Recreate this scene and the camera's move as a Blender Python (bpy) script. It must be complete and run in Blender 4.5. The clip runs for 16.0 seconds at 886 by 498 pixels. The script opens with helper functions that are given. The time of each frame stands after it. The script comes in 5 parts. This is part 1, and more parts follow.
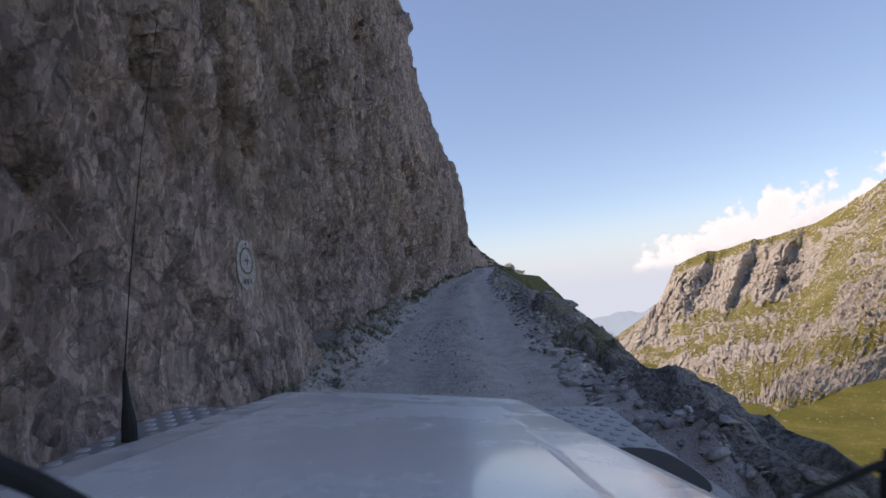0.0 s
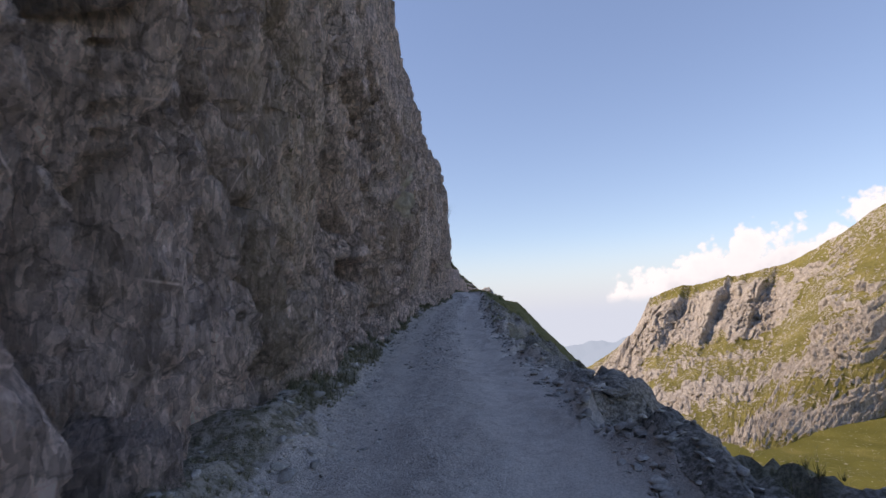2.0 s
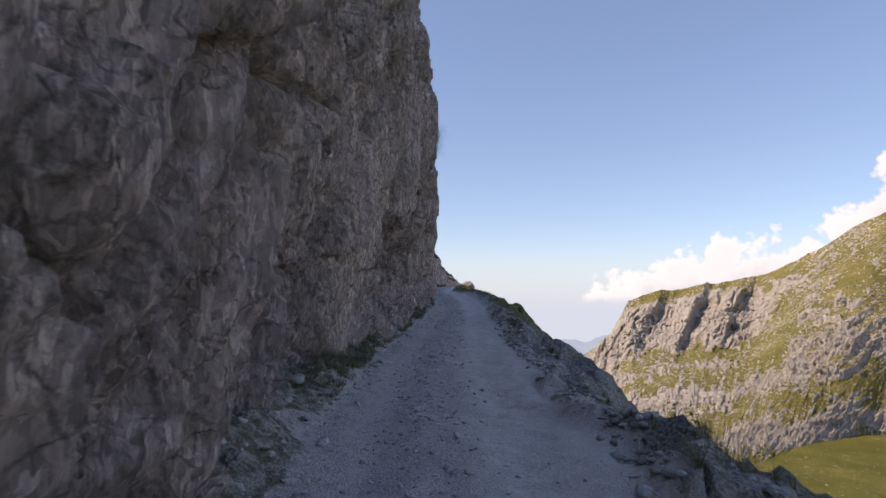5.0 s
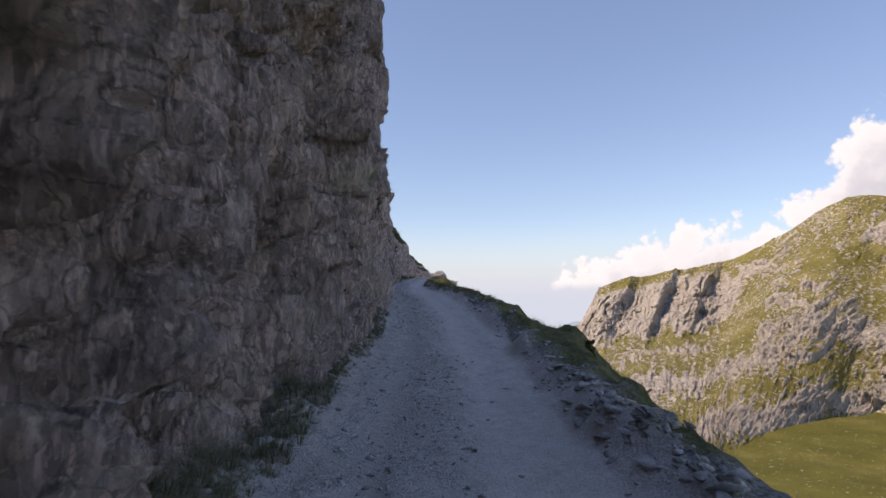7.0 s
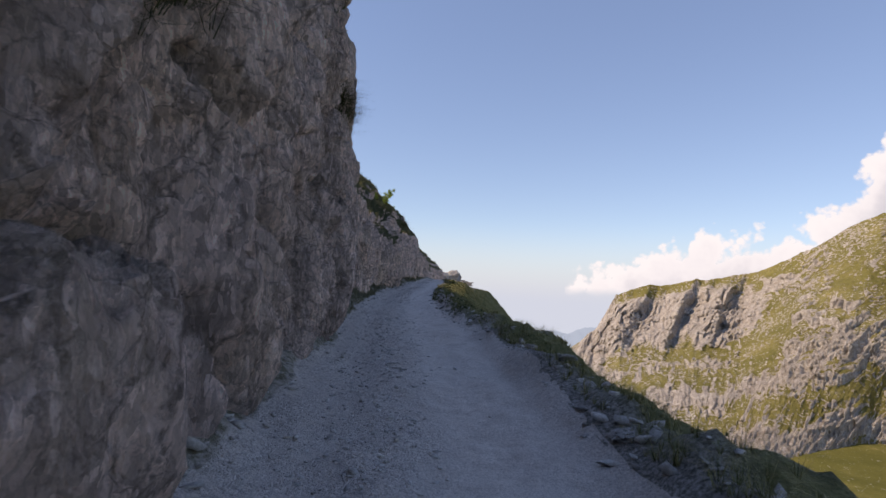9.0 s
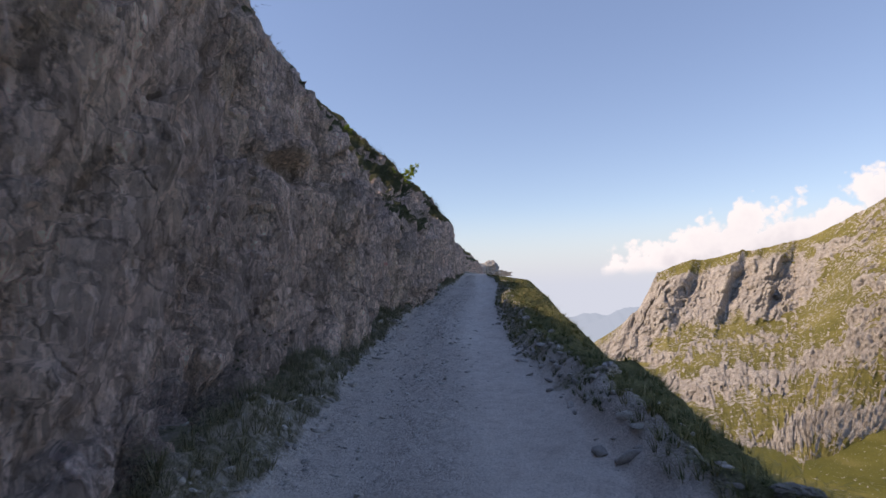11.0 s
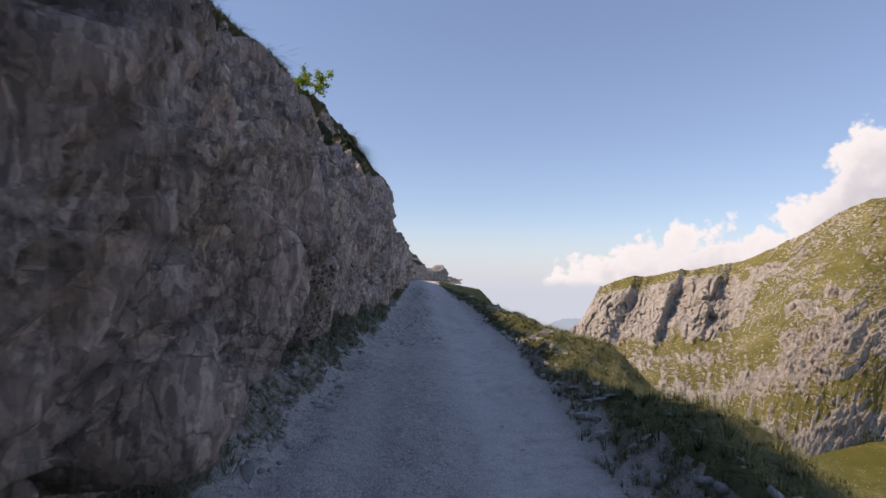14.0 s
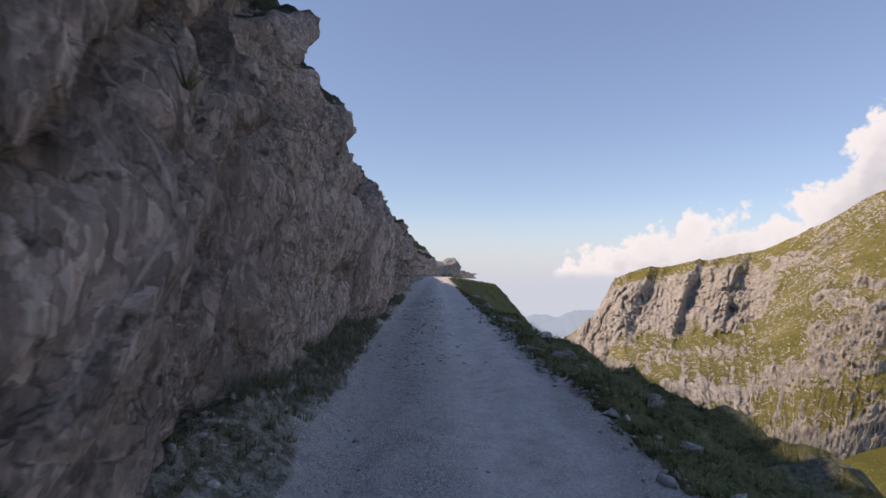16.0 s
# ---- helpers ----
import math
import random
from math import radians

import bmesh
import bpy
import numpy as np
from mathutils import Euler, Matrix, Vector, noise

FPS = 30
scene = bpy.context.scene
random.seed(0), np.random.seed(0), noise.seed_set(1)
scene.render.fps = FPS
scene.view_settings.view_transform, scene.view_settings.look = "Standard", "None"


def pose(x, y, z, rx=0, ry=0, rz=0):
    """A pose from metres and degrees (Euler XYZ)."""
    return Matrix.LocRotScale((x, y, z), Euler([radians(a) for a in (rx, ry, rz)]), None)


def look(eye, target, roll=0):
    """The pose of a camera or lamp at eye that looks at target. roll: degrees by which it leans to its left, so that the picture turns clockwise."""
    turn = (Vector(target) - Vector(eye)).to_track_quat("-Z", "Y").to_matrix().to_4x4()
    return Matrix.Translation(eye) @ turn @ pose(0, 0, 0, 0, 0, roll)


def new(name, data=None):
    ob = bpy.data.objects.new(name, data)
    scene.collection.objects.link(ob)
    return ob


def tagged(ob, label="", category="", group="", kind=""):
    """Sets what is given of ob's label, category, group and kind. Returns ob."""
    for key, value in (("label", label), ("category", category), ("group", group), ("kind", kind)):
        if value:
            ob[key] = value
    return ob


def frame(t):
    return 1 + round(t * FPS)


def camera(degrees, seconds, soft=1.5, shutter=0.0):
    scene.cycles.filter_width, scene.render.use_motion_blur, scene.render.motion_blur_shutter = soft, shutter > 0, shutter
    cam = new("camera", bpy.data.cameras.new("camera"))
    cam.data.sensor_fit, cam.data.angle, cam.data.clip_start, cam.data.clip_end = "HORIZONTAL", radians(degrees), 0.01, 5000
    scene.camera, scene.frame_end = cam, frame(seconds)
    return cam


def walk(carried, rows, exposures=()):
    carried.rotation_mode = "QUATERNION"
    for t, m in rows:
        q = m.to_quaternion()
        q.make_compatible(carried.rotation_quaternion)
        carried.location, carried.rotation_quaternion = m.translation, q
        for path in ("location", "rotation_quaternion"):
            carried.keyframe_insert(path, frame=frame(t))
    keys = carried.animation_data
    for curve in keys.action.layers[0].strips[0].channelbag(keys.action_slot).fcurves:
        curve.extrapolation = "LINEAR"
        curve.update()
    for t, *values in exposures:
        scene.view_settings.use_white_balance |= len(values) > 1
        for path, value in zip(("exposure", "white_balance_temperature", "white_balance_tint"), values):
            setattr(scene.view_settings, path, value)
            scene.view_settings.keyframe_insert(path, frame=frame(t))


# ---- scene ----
cam = camera(79.0, 16.0, soft=1.5, shutter=0.05)

PATH = [  # seconds, x, y, z, yaw, pitch, roll
    (0.00, 0.000, -0.000, 1.750, 1.17, 4.84, -5.20),
    (0.50, -0.229, 2.432, 2.006, 1.68, 6.24, -1.87),
    (1.00, -0.131, 5.266, 2.184, 0.96, 6.28, -6.21),
    (1.50, -0.354, 8.318, 2.471, -0.08, 5.79, 1.35),
    (2.00, -0.203, 11.645, 2.674, -1.40, 6.88, -2.36),
    (2.50, -0.157, 15.060, 2.890, -1.81, 6.48, -0.04),
    (3.00, -0.073, 18.610, 3.159, -1.66, 4.95, 1.05),
    (3.50, 0.029, 22.381, 3.410, -1.85, 4.30, 1.31),
    (4.00, 0.080, 26.360, 3.669, -2.26, 5.10, 2.71),
    (4.20, 0.144, 28.011, 3.766, -2.88, 5.92, 1.54),
    (4.50, 0.203, 30.470, 3.916, -3.07, 5.91, 1.42),
    (4.80, 0.282, 33.005, 4.062, -3.37, 5.90, 1.13),
    (5.10, 0.386, 35.589, 4.204, -3.73, 5.88, 0.73),
    (5.40, 0.517, 38.197, 4.344, -4.13, 5.86, 0.29),
    (5.70, 0.679, 40.802, 4.483, -4.52, 5.84, -0.11),
    (6.00, 0.876, 43.378, 4.620, -4.86, 5.83, -0.40),
    (6.30, 1.110, 45.900, 4.758, -5.13, 5.82, -0.51),
    (6.50, 1.264, 47.587, 4.866, -5.55, 6.21, -0.92),
    (7.00, 1.705, 51.700, 5.082, -6.84, 4.77, -0.06),
    (7.50, 2.170, 55.774, 5.256, -7.58, 5.95, -1.81),
    (8.00, 2.579, 59.864, 5.519, -7.73, 5.11, 1.64),
    (8.50, 2.998, 63.896, 5.792, -7.05, 4.84, 1.79),
    (9.00, 3.272, 67.575, 6.005, -5.26, 4.59, 2.71),
    (9.20, 3.321, 69.011, 6.083, -4.69, 5.03, -0.34),
    (9.50, 3.424, 71.210, 6.219, -4.30, 4.95, -0.41),
    (9.80, 3.471, 73.425, 6.373, -3.80, 4.73, -0.57),
    (10.10, 3.478, 75.665, 6.536, -3.25, 4.44, -0.79),
    (10.40, 3.464, 77.936, 6.697, -2.72, 4.12, -1.03),
    (10.70, 3.447, 80.247, 6.849, -2.27, 3.83, -1.24),
    (11.00, 3.445, 82.605, 6.982, -1.96, 3.62, -1.41),
    (11.30, 3.477, 85.017, 7.087, -1.88, 3.54, -1.47),
    (11.50, 3.509, 86.618, 7.153, -1.73, 4.26, -2.20),
    (12.00, 3.602, 90.714, 7.293, -2.25, 3.90, -0.74),
    (12.50, 3.868, 94.708, 7.400, -3.35, 4.32, -1.34),
    (13.00, 4.159, 98.509, 7.572, -4.62, 4.68, -2.59),
    (13.50, 4.588, 102.610, 7.858, -6.20, 4.10, 0.03),
    (14.00, 5.123, 106.732, 8.013, -7.78, 3.97, 1.74),
    (14.50, 5.708, 110.900, 8.182, -8.88, 4.10, 3.36),
    (15.00, 6.141, 115.105, 8.426, -8.44, 3.53, 4.54),
    (15.50, 6.577, 119.817, 8.599, -7.56, 4.00, 3.51),
    (16.00, 6.999, 124.607, 8.761, -6.75, 3.17, 1.13),
]


def heading(x, y, z, yaw, pitch, roll):
    a, b = radians(yaw), radians(pitch)
    d = Vector((-math.sin(a) * math.cos(b), math.cos(a) * math.cos(b), math.sin(b)))
    return look((x, y, z), Vector((x, y, z)) + d, roll)


EXPOSURES = [(0.0, 1.08), (6.5, 1.08), (8.0, 0.98), (12.5, 1.02), (14.0, 0.92), (16.0, 0.88)]
walk(cam, [(r[0], heading(*r[1:])) for r in PATH], [(t, stops, 8150, 24) for t, stops in EXPOSURES])

# ---- sky, sun, exposure ----
SUN_EL, SUN_AZ = 43.6, 264.0      # azimuth clockwise from +y
world = bpy.data.worlds.new("world")
scene.world = world
world.use_nodes = True
wn = world.node_tree
wn.nodes.clear()
sky = wn.nodes.new("ShaderNodeTexSky")
sky.sky_type = 'NISHITA'
sky.sun_disc = False
sky.sun_elevation, sky.sun_rotation = radians(SUN_EL), radians(SUN_AZ)
sky.altitude, sky.air_density, sky.dust_density, sky.ozone_density = 1500, 1.0, 0.05, 2.6
bg = wn.nodes.new("ShaderNodeBackground")
bg.inputs["Strength"].default_value = 0.15
wo = wn.nodes.new("ShaderNodeOutputWorld")
# a power curve evens the sky out between zenith and horizon
grey = wn.nodes.new("ShaderNodeRGBToBW")
power = wn.nodes.new("ShaderNodeMath")
power.operation, power.inputs[1].default_value = 'POWER', -0.30
scale = wn.nodes.new("ShaderNodeMath")
scale.operation, scale.inputs[1].default_value = 'MULTIPLY', 0.85
even = wn.nodes.new("ShaderNodeVectorMath")
even.operation = 'SCALE'
wn.links.new(sky.outputs[0], grey.inputs[0])
wn.links.new(grey.outputs[0], power.inputs[0])
wn.links.new(power.outputs[0], scale.inputs[0])
wn.links.new(sky.outputs[0], even.inputs[0])
wn.links.new(scale.outputs[0], even.inputs["Scale"])
clear = wn.nodes.new("ShaderNodeVectorMath")
clear.operation, clear.inputs[1].default_value = 'MULTIPLY', (0.93, 1.0, 1.03)
wn.links.new(even.outputs[0], clear.inputs[0])
wn.links.new(clear.outputs[0], bg.inputs["Color"])
wn.links.new(bg.outputs[0], wo.inputs["Surface"])
sun = new("sun", bpy.data.lights.new("sun", "SUN"))
sun.data.energy, sun.data.angle, sun.data.color = 2.3, radians(0.53), (1.0, 0.93, 0.80)
_a, _e = radians(SUN_AZ), radians(SUN_EL)
sun.matrix_world = look((0, 0, 60), Vector((0, 0, 60)) - Vector((math.sin(_a) * math.cos(_e), math.cos(_a) * math.cos(_e), math.sin(_e))))


# ---- numpy noise ----
def hash3(ix, iy, iz, k=0):
    n = (ix.astype(np.int64) * 374761393 + iy.astype(np.int64) * 668265263 + iz.astype(np.int64) * 2147483647 + k * 974634777) & 0xFFFFFFFF
    n = ((n ^ (n >> 13)) * 1274126177) & 0xFFFFFFFF
    n = ((n ^ (n >> 16)) * 2246822519) & 0xFFFFFFFF
    n = n ^ (n >> 15)
    return (n & 0xFFFFFF) / float(0xFFFFFF)


def vnoise(p, k=0):
    """Smooth value noise, -1 to 1, at rows of points."""
    i = np.floor(p)
    f = p - i
    u = f * f * f * (f * (f * 6 - 15) + 10)
    i = i.astype(np.int64)
    out = 0
    for dx in (0, 1):
        for dy in (0, 1):
            for dz in (0, 1):
                w = (u[:, 0] if dx else 1 - u[:, 0]) * (u[:, 1] if dy else 1 - u[:, 1]) * (u[:, 2] if dz else 1 - u[:, 2])
                out = out + w * hash3(i[:, 0] + dx, i[:, 1] + dy, i[:, 2] + dz, k)
    return out * 2 - 1


def fbm(p, octaves=4, k=0, gain=0.5):
    out, amp = 0, 1.0
    for o in range(octaves):
        out = out + amp * vnoise(p * 2.0 ** o + 17.3 * o, k + o)
        amp *= gain
    return out


def blocks(p, k=0, tilt=0.6):
    """Broken rock: every cell of a cellular noise is a tilted facet of its own. Gives its height and the closeness to a crack."""
    i = np.floor(p).astype(np.int64)
    best, second = np.full(len(p), 9.0), np.full(len(p), 9.0)
    val = np.zeros(len(p))
    for dx in (-1, 0, 1):
        for dy in (-1, 0, 1):
            for dz in (-1, 0, 1):
                cx, cy, cz = i[:, 0] + dx, i[:, 1] + dy, i[:, 2] + dz
                q = p - np.stack([cx + hash3(cx, cy, cz, k), cy + hash3(cx, cy, cz, k + 1), cz + hash3(cx, cy, cz, k + 2)], 1)
                d = np.abs(q[:, 0]) * 0.6 + (q ** 2).sum(1)
                h = hash3(cx, cy, cz, k + 3) * 2 - 1
                g = np.stack([hash3(cx, cy, cz, k + 4 + a) * 2 - 1 for a in range(3)], 1)
                near = d < best
                second = np.where(near, best, np.minimum(second, d))
                val = np.where(near, h + tilt * (q * g).sum(1), val)
                best = np.where(near, d, best)
    return val, np.clip(1 - (second - best) * 6, 0, 1)


def saw(w):
    f = w - np.floor(w)
    return np.where(f < 0.78, f / 0.78, (1 - f) / 0.22)


# ---- line of the road ----
LY = [-30, 0, 12, 28, 46, 60, 69, 77, 87, 95, 103, 111, 119, 125, 140, 170, 210, 250, 275, 300, 420]
LX = [0.2, -0.05, -0.2, 0.14, 1.1, 2.6, 3.3, 3.47, 3.5, 3.88, 4.6, 5.7, 6.5, 7.0, 8.5, 11.6, 16.2, 22.5, 31, 43, 110]
LZ = [-1.6, -0.05, 0.9, 1.97, 2.96, 3.72, 4.28, 4.88, 5.35, 5.6, 6.07, 6.38, 6.8, 6.96, 7.6, 8.3, 8.9, 9.2, 8.6, 7.4, 2]
_gy = np.arange(-30, 420, 0.5)
_ker = np.exp(-0.5 * (np.arange(-12, 13) / 5.0) ** 2)
_ker /= _ker.sum()


def smooth_line(ys, vs):
    v = np.interp(_gy, ys, vs)
    return np.convolve(np.pad(v, 12, mode="edge"), _ker, mode="valid")


_rx, _rz = smooth_line(LY, LX), smooth_line(LY, LZ)


def road_x(y):
    return np.interp(y, _gy, _rx)


def road_z(y):
    return np.interp(y, _gy, _rz)


def sheet(name, x, y, z, mats, label="", category="", kind="structure", mask=None, smooth=True, turf=None):
    """A grid of points (rows, columns) as one mesh."""
    r, c = x.shape
    me = bpy.data.meshes.new(name)
    co = np.stack([x, y, z], -1).reshape(-1, 3)
    idx = np.arange(r * c).reshape(r, c)
    quads = np.stack([idx[:-1, :-1], idx[:-1, 1:], idx[1:, 1:], idx[1:, :-1]], -1).reshape(-1, 4)
    me.vertices.add(len(co))
    me.vertices.foreach_set("co", co.astype(np.float32).ravel())
    me.loops.add(quads.size)
    me.loops.foreach_set("vertex_index", quads.astype(np.int32).ravel())
    me.polygons.add(len(quads))
    me.polygons.foreach_set("loop_start", (np.arange(len(quads)) * 4).astype(np.int32))
    me.polygons.foreach_set("use_smooth", np.full(len(quads), smooth))
    me.update(calc_edges=True)
    me.validate()
    if mask is not None:
        at = me.attributes.new("mask", 'FLOAT', 'POINT')
        at.data.foreach_set("value", mask.astype(np.float32).ravel())
    if turf is not None:
        at = me.attributes.new("turf", 'FLOAT', 'POINT')
        at.data.foreach_set("value", turf.astype(np.float32).ravel())
    for m in mats:
        me.materials.append(m)
    return tagged(new(name, me), label, category, "", kind)


# ---- materials ----
class Mat:
    """A node material under construction."""
    def __init__(self, name, rough=0.9, spec=0.3):
        self.m = bpy.data.materials.new(name)
        self.m.use_nodes = True
        self.t = self.m.node_tree
        self.b = self.t.nodes["Principled BSDF"]
        self.b.inputs["Roughness"].default_value = rough
        self.b.inputs["Specular IOR Level"].default_value = spec
        self.geo = self.add("ShaderNodeNewGeometry")
        self.pos = self.geo.outputs["Position"]

    def add(self, kind, **props):
        n = self.t.nodes.new(kind)
        for key, value in props.items():
            setattr(n, key, value)
        return n

    def link(self, a, b):
        self.t.links.new(a, b)

    def mapped(self, scale=(1, 1, 1), rot=(0, 0, 0), src=None):
        n = self.add("ShaderNodeMapping")
        n.inputs["Scale"].default_value = scale
        n.inputs["Rotation"].default_value = [radians(a) for a in rot]
        self.link(src or self.pos, n.inputs["Vector"])
        return n.outputs[0]

    def noise(self, scale, detail=6, rough=0.6, vec=None, distort=0.0):
        n = self.add("ShaderNodeTexNoise")
        n.inputs["Scale"].default_value, n.inputs["Detail"].default_value = scale, detail
        n.inputs["Roughness"].default_value, n.inputs["Distortion"].default_value = rough, distort
        self.link(vec or self.pos, n.inputs["Vector"])
        return n.outputs["Fac"]

    def voronoi(self, scale, vec=None, feature='DISTANCE_TO_EDGE', out="Distance"):
        n = self.add("ShaderNodeTexVoronoi", feature=feature)
        n.inputs["Scale"].default_value = scale
        self.link(vec or self.pos, n.inputs["Vector"])
        return n.outputs[out]

    def ramp(self, fac, stops):
        n = self.add("ShaderNodeValToRGB")
        e = n.color_ramp.elements
        while len(e) < len(stops):
            e.new(0.5)
        for el, (p, c) in zip(e, stops):
            el.position = p
            el.color = (*c, 1) if len(c) == 3 else c
        self.link(fac, n.inputs["Fac"])
        return n.outputs["Color"]

    def step(self, fac, lo, hi, a=0.0, b=1.0):
        n = self.add("ShaderNodeMapRange", interpolation_type='SMOOTHSTEP')
        for k, v in zip(("From Min", "From Max", "To Min", "To Max"), (lo, hi, a, b)):
            n.inputs[k].default_value = v
        self.link(fac, n.inputs["Value"])
        return n.outputs[0]

    def mix(self, fac, a, b, blend='MIX'):
        n = self.add("ShaderNodeMix", data_type='RGBA', blend_type=blend)
        ins = [n.inputs[0], n.inputs[6], n.inputs[7]]
        for sock, v in zip(ins, (fac, a, b)):
            if isinstance(v, (int, float)):
                sock.default_value = v
            elif isinstance(v, (tuple, list)):
                sock.default_value = (*v, 1)
            else:
                self.link(v, sock)
        return n.outputs[2]

    def math(self, op, a, b=0.0, clamp=False):
        n = self.add("ShaderNodeMath", operation=op, use_clamp=clamp)
        for sock, v in zip(n.inputs, (a, b)):
            if isinstance(v, (int, float)):
                sock.default_value = v
            else:
                self.link(v, sock)
        return n.outputs[0]

    def split(self, vec):
        n = self.add("ShaderNodeSeparateXYZ")
        self.link(vec, n.inputs[0])
        return n.outputs

    def attr(self, name):
        return self.add("ShaderNodeAttribute", attribute_name=name).outputs["Fac"]

    def bump(self, height, strength=0.5, dist=0.05, normal=None):
        n = self.add("ShaderNodeBump")
        n.inputs["Strength"].default_value, n.inputs["Distance"].default_value = strength, dist
        self.link(height, n.inputs["Height"])
        if normal is not None:
            self.link(normal, n.inputs["Normal"])
        return n.outputs[0]

    def done(self, color=None, normal=None, rough=None):
        if color is not None:
            if isinstance(color, tuple):
                self.b.inputs["Base Color"].default_value = (*color, 1)
            else:
                self.link(color, self.b.inputs["Base Color"])
        if normal is not None:
            self.link(normal, self.b.inputs["Normal"])
        if rough is not None:
            self.link(rough, self.b.inputs["Roughness"])
        return self.m


PALE = [((-0.8, 31.0, 7.1), (1.2, 0.7, 1.3)), ((-0.95, 30.2, 6.2), (1.2, 0.45, 0.7)), ((1.0, 61.3, 7.1), (1.2, 0.35, 0.45)), ((2.0, 102.6, 8.4), (1.2, 0.5, 0.5))]


def cliff_material():
    k = Mat("limestone_cliff", 0.8, 0.4)
    v = k.mapped((1, 1, 0.38), (12, 8, 0))
    big = k.noise(0.5, 5, 0.6, v, 0.6)
    mid = k.noise(3.0, 11, 0.76, v, 0.4)
    fine = k.noise(11, 11, 0.8)
    col = k.ramp(big, [(0.30, (0.42, 0.39, 0.37)), (0.48, (0.52, 0.485, 0.455)), (0.60, (0.55, 0.51, 0.45)), (0.74, (0.60, 0.565, 0.54))])
    col = k.mix(k.step(mid, 0.46, 0.62, 0.0, 0.4), col, (0.58, 0.55, 0.525))
    col = k.mix(k.step(mid, 0.33, 0.45, 0.7, 0.0), col, (0.23, 0.215, 0.20))
    # chipped surface: each chip has a tone of its own
    cv = k.mapped((1, 1, 0.30), (12, 10, 6))
    dst = k.add("ShaderNodeVectorMath", operation='ADD')
    dn = k.add("ShaderNodeTexNoise")
    dn.inputs["Scale"].default_value, dn.inputs["Detail"].default_value = 5.0, 4
    k.link(cv, dn.inputs["Vector"])
    dsc = k.add("ShaderNodeVectorMath", operation='SCALE')
    dsc.inputs["Scale"].default_value = 0.22
    k.link(dn.outputs["Color"], dsc.inputs[0])
    k.link(cv, dst.inputs[0])
    k.link(dsc.outputs[0], dst.inputs[1])
    chips = []
    for scale, lo, hi in ((3.6, 0.84, 1.18), (10.5, 0.74, 1.28), (27.0, 0.68, 1.36)):
        c = k.voronoi(scale, dst.outputs[0], 'F1', "Color")
        chips.append(c)
        t = k.step(c, 0.05, 0.95, lo, hi)
        cc = k.add("ShaderNodeCombineColor")
        for sock in cc.inputs[:3]:
            k.link(t, sock)
        col = k.mix(1.0, col, cc.outputs[0], 'MULTIPLY')
    fl = chips[1]
    # lighter, warmer tint further along the road
    far_tone = k.step(k.math('ADD', k.split(k.pos)[1], k.math('MULTIPLY', big, 14.0)), 90, 101)
    col = k.mix(far_tone, col, k.mix(1.0, col, (1.15, 1.12, 1.08), 'MULTIPLY'))
    col = k.mix(k.step(fine, 0.38, 0.50, 0.5, 0.0), col, (0.22, 0.205, 0.195))
    pale = k.math('MULTIPLY', k.step(chips[2], 0.74, 0.82), k.step(mid, 0.45, 0.55))
    col = k.mix(k.math('MULTIPLY', pale, 0.6), col, (0.80, 0.775, 0.745))
    # hairline and open cracks
    wob = k.add("ShaderNodeVectorMath", operation='ADD')
    nz3 = k.add("ShaderNodeTexNoise")
    nz3.inputs["Scale"].default_value = 1.6
    nz3.inputs["Detail"].default_value = 5
    k.link(k.pos, nz3.inputs["Vector"])
    k.link(k.pos, wob.inputs[0])
    k.link(nz3.outputs["Color"], wob.inputs[1])
    line1 = k.step(k.voronoi(0.85, k.mapped((1, 1, 0.42), (18, 12, 0), wob.outputs[0])), 0.0, 0.035, 1.0, 0.0)
    line2 = k.step(k.voronoi(2.7, k.mapped((1, 1, 0.5), (30, 20, 10), wob.outputs[0])), 0.0, 0.045, 1.0, 0.0)
    lines = k.math('MAXIMUM', line1, k.math('MULTIPLY', line2, k.step(big, 0.38, 0.5)))
    col = k.mix(k.math('MULTIPLY', lines, k.step(fine, 0.35, 0.6, 0.85, 0.3)), col, (0.12, 0.112, 0.105))
    vein = k.step(k.voronoi(1.1, k.mapped((1, 1.0, 0.5), (35, 20, 10))), 0.0, 0.012, 1.0, 0.0)
    col = k.mix(k.math('MULTIPLY', vein, k.step(k.noise(0.9, 3), 0.54, 0.62)), col, (0.74, 0.72, 0.70))
    col = k.mix(1.0, col, (1.28, 1.08, 1.07), 'MULTIPLY')
    # shade inside cracks, clefts and hollows is painted in as a dark colour
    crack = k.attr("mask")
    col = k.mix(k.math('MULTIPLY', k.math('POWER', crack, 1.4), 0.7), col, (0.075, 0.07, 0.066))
    # ochre seep stains
    och = k.math('MULTIPLY', k.step(k.noise(0.35, 3, 0.5, k.mapped((1, 1, 0.25))), 0.53, 0.66), k.step(mid, 0.38, 0.6))
    col = k.mix(k.math('MULTIPLY', och, 0.4), col, (0.47, 0.37, 0.25))
    # fresh pale breaks where blocks came away
    for at, size in PALE:
        far = k.add("ShaderNodeVectorMath", operation='SUBTRACT')
        far.inputs[1].default_value = at
        k.link(k.pos, far.inputs[0])
        sc = k.add("ShaderNodeVectorMath", operation='DIVIDE')
        sc.inputs[1].default_value = size
        k.link(far.outputs[0], sc.inputs[0])
        ln = k.add("ShaderNodeVectorMath", operation='LENGTH')
        k.link(sc.outputs[0], ln.inputs[0])
        f = k.step(k.math('ADD', ln.outputs["Value"], k.math('MULTIPLY', fine, 1.2)), 1.15, 1.5, 0.8, 0.0)
        col = k.mix(f, col, (0.74, 0.66, 0.53))
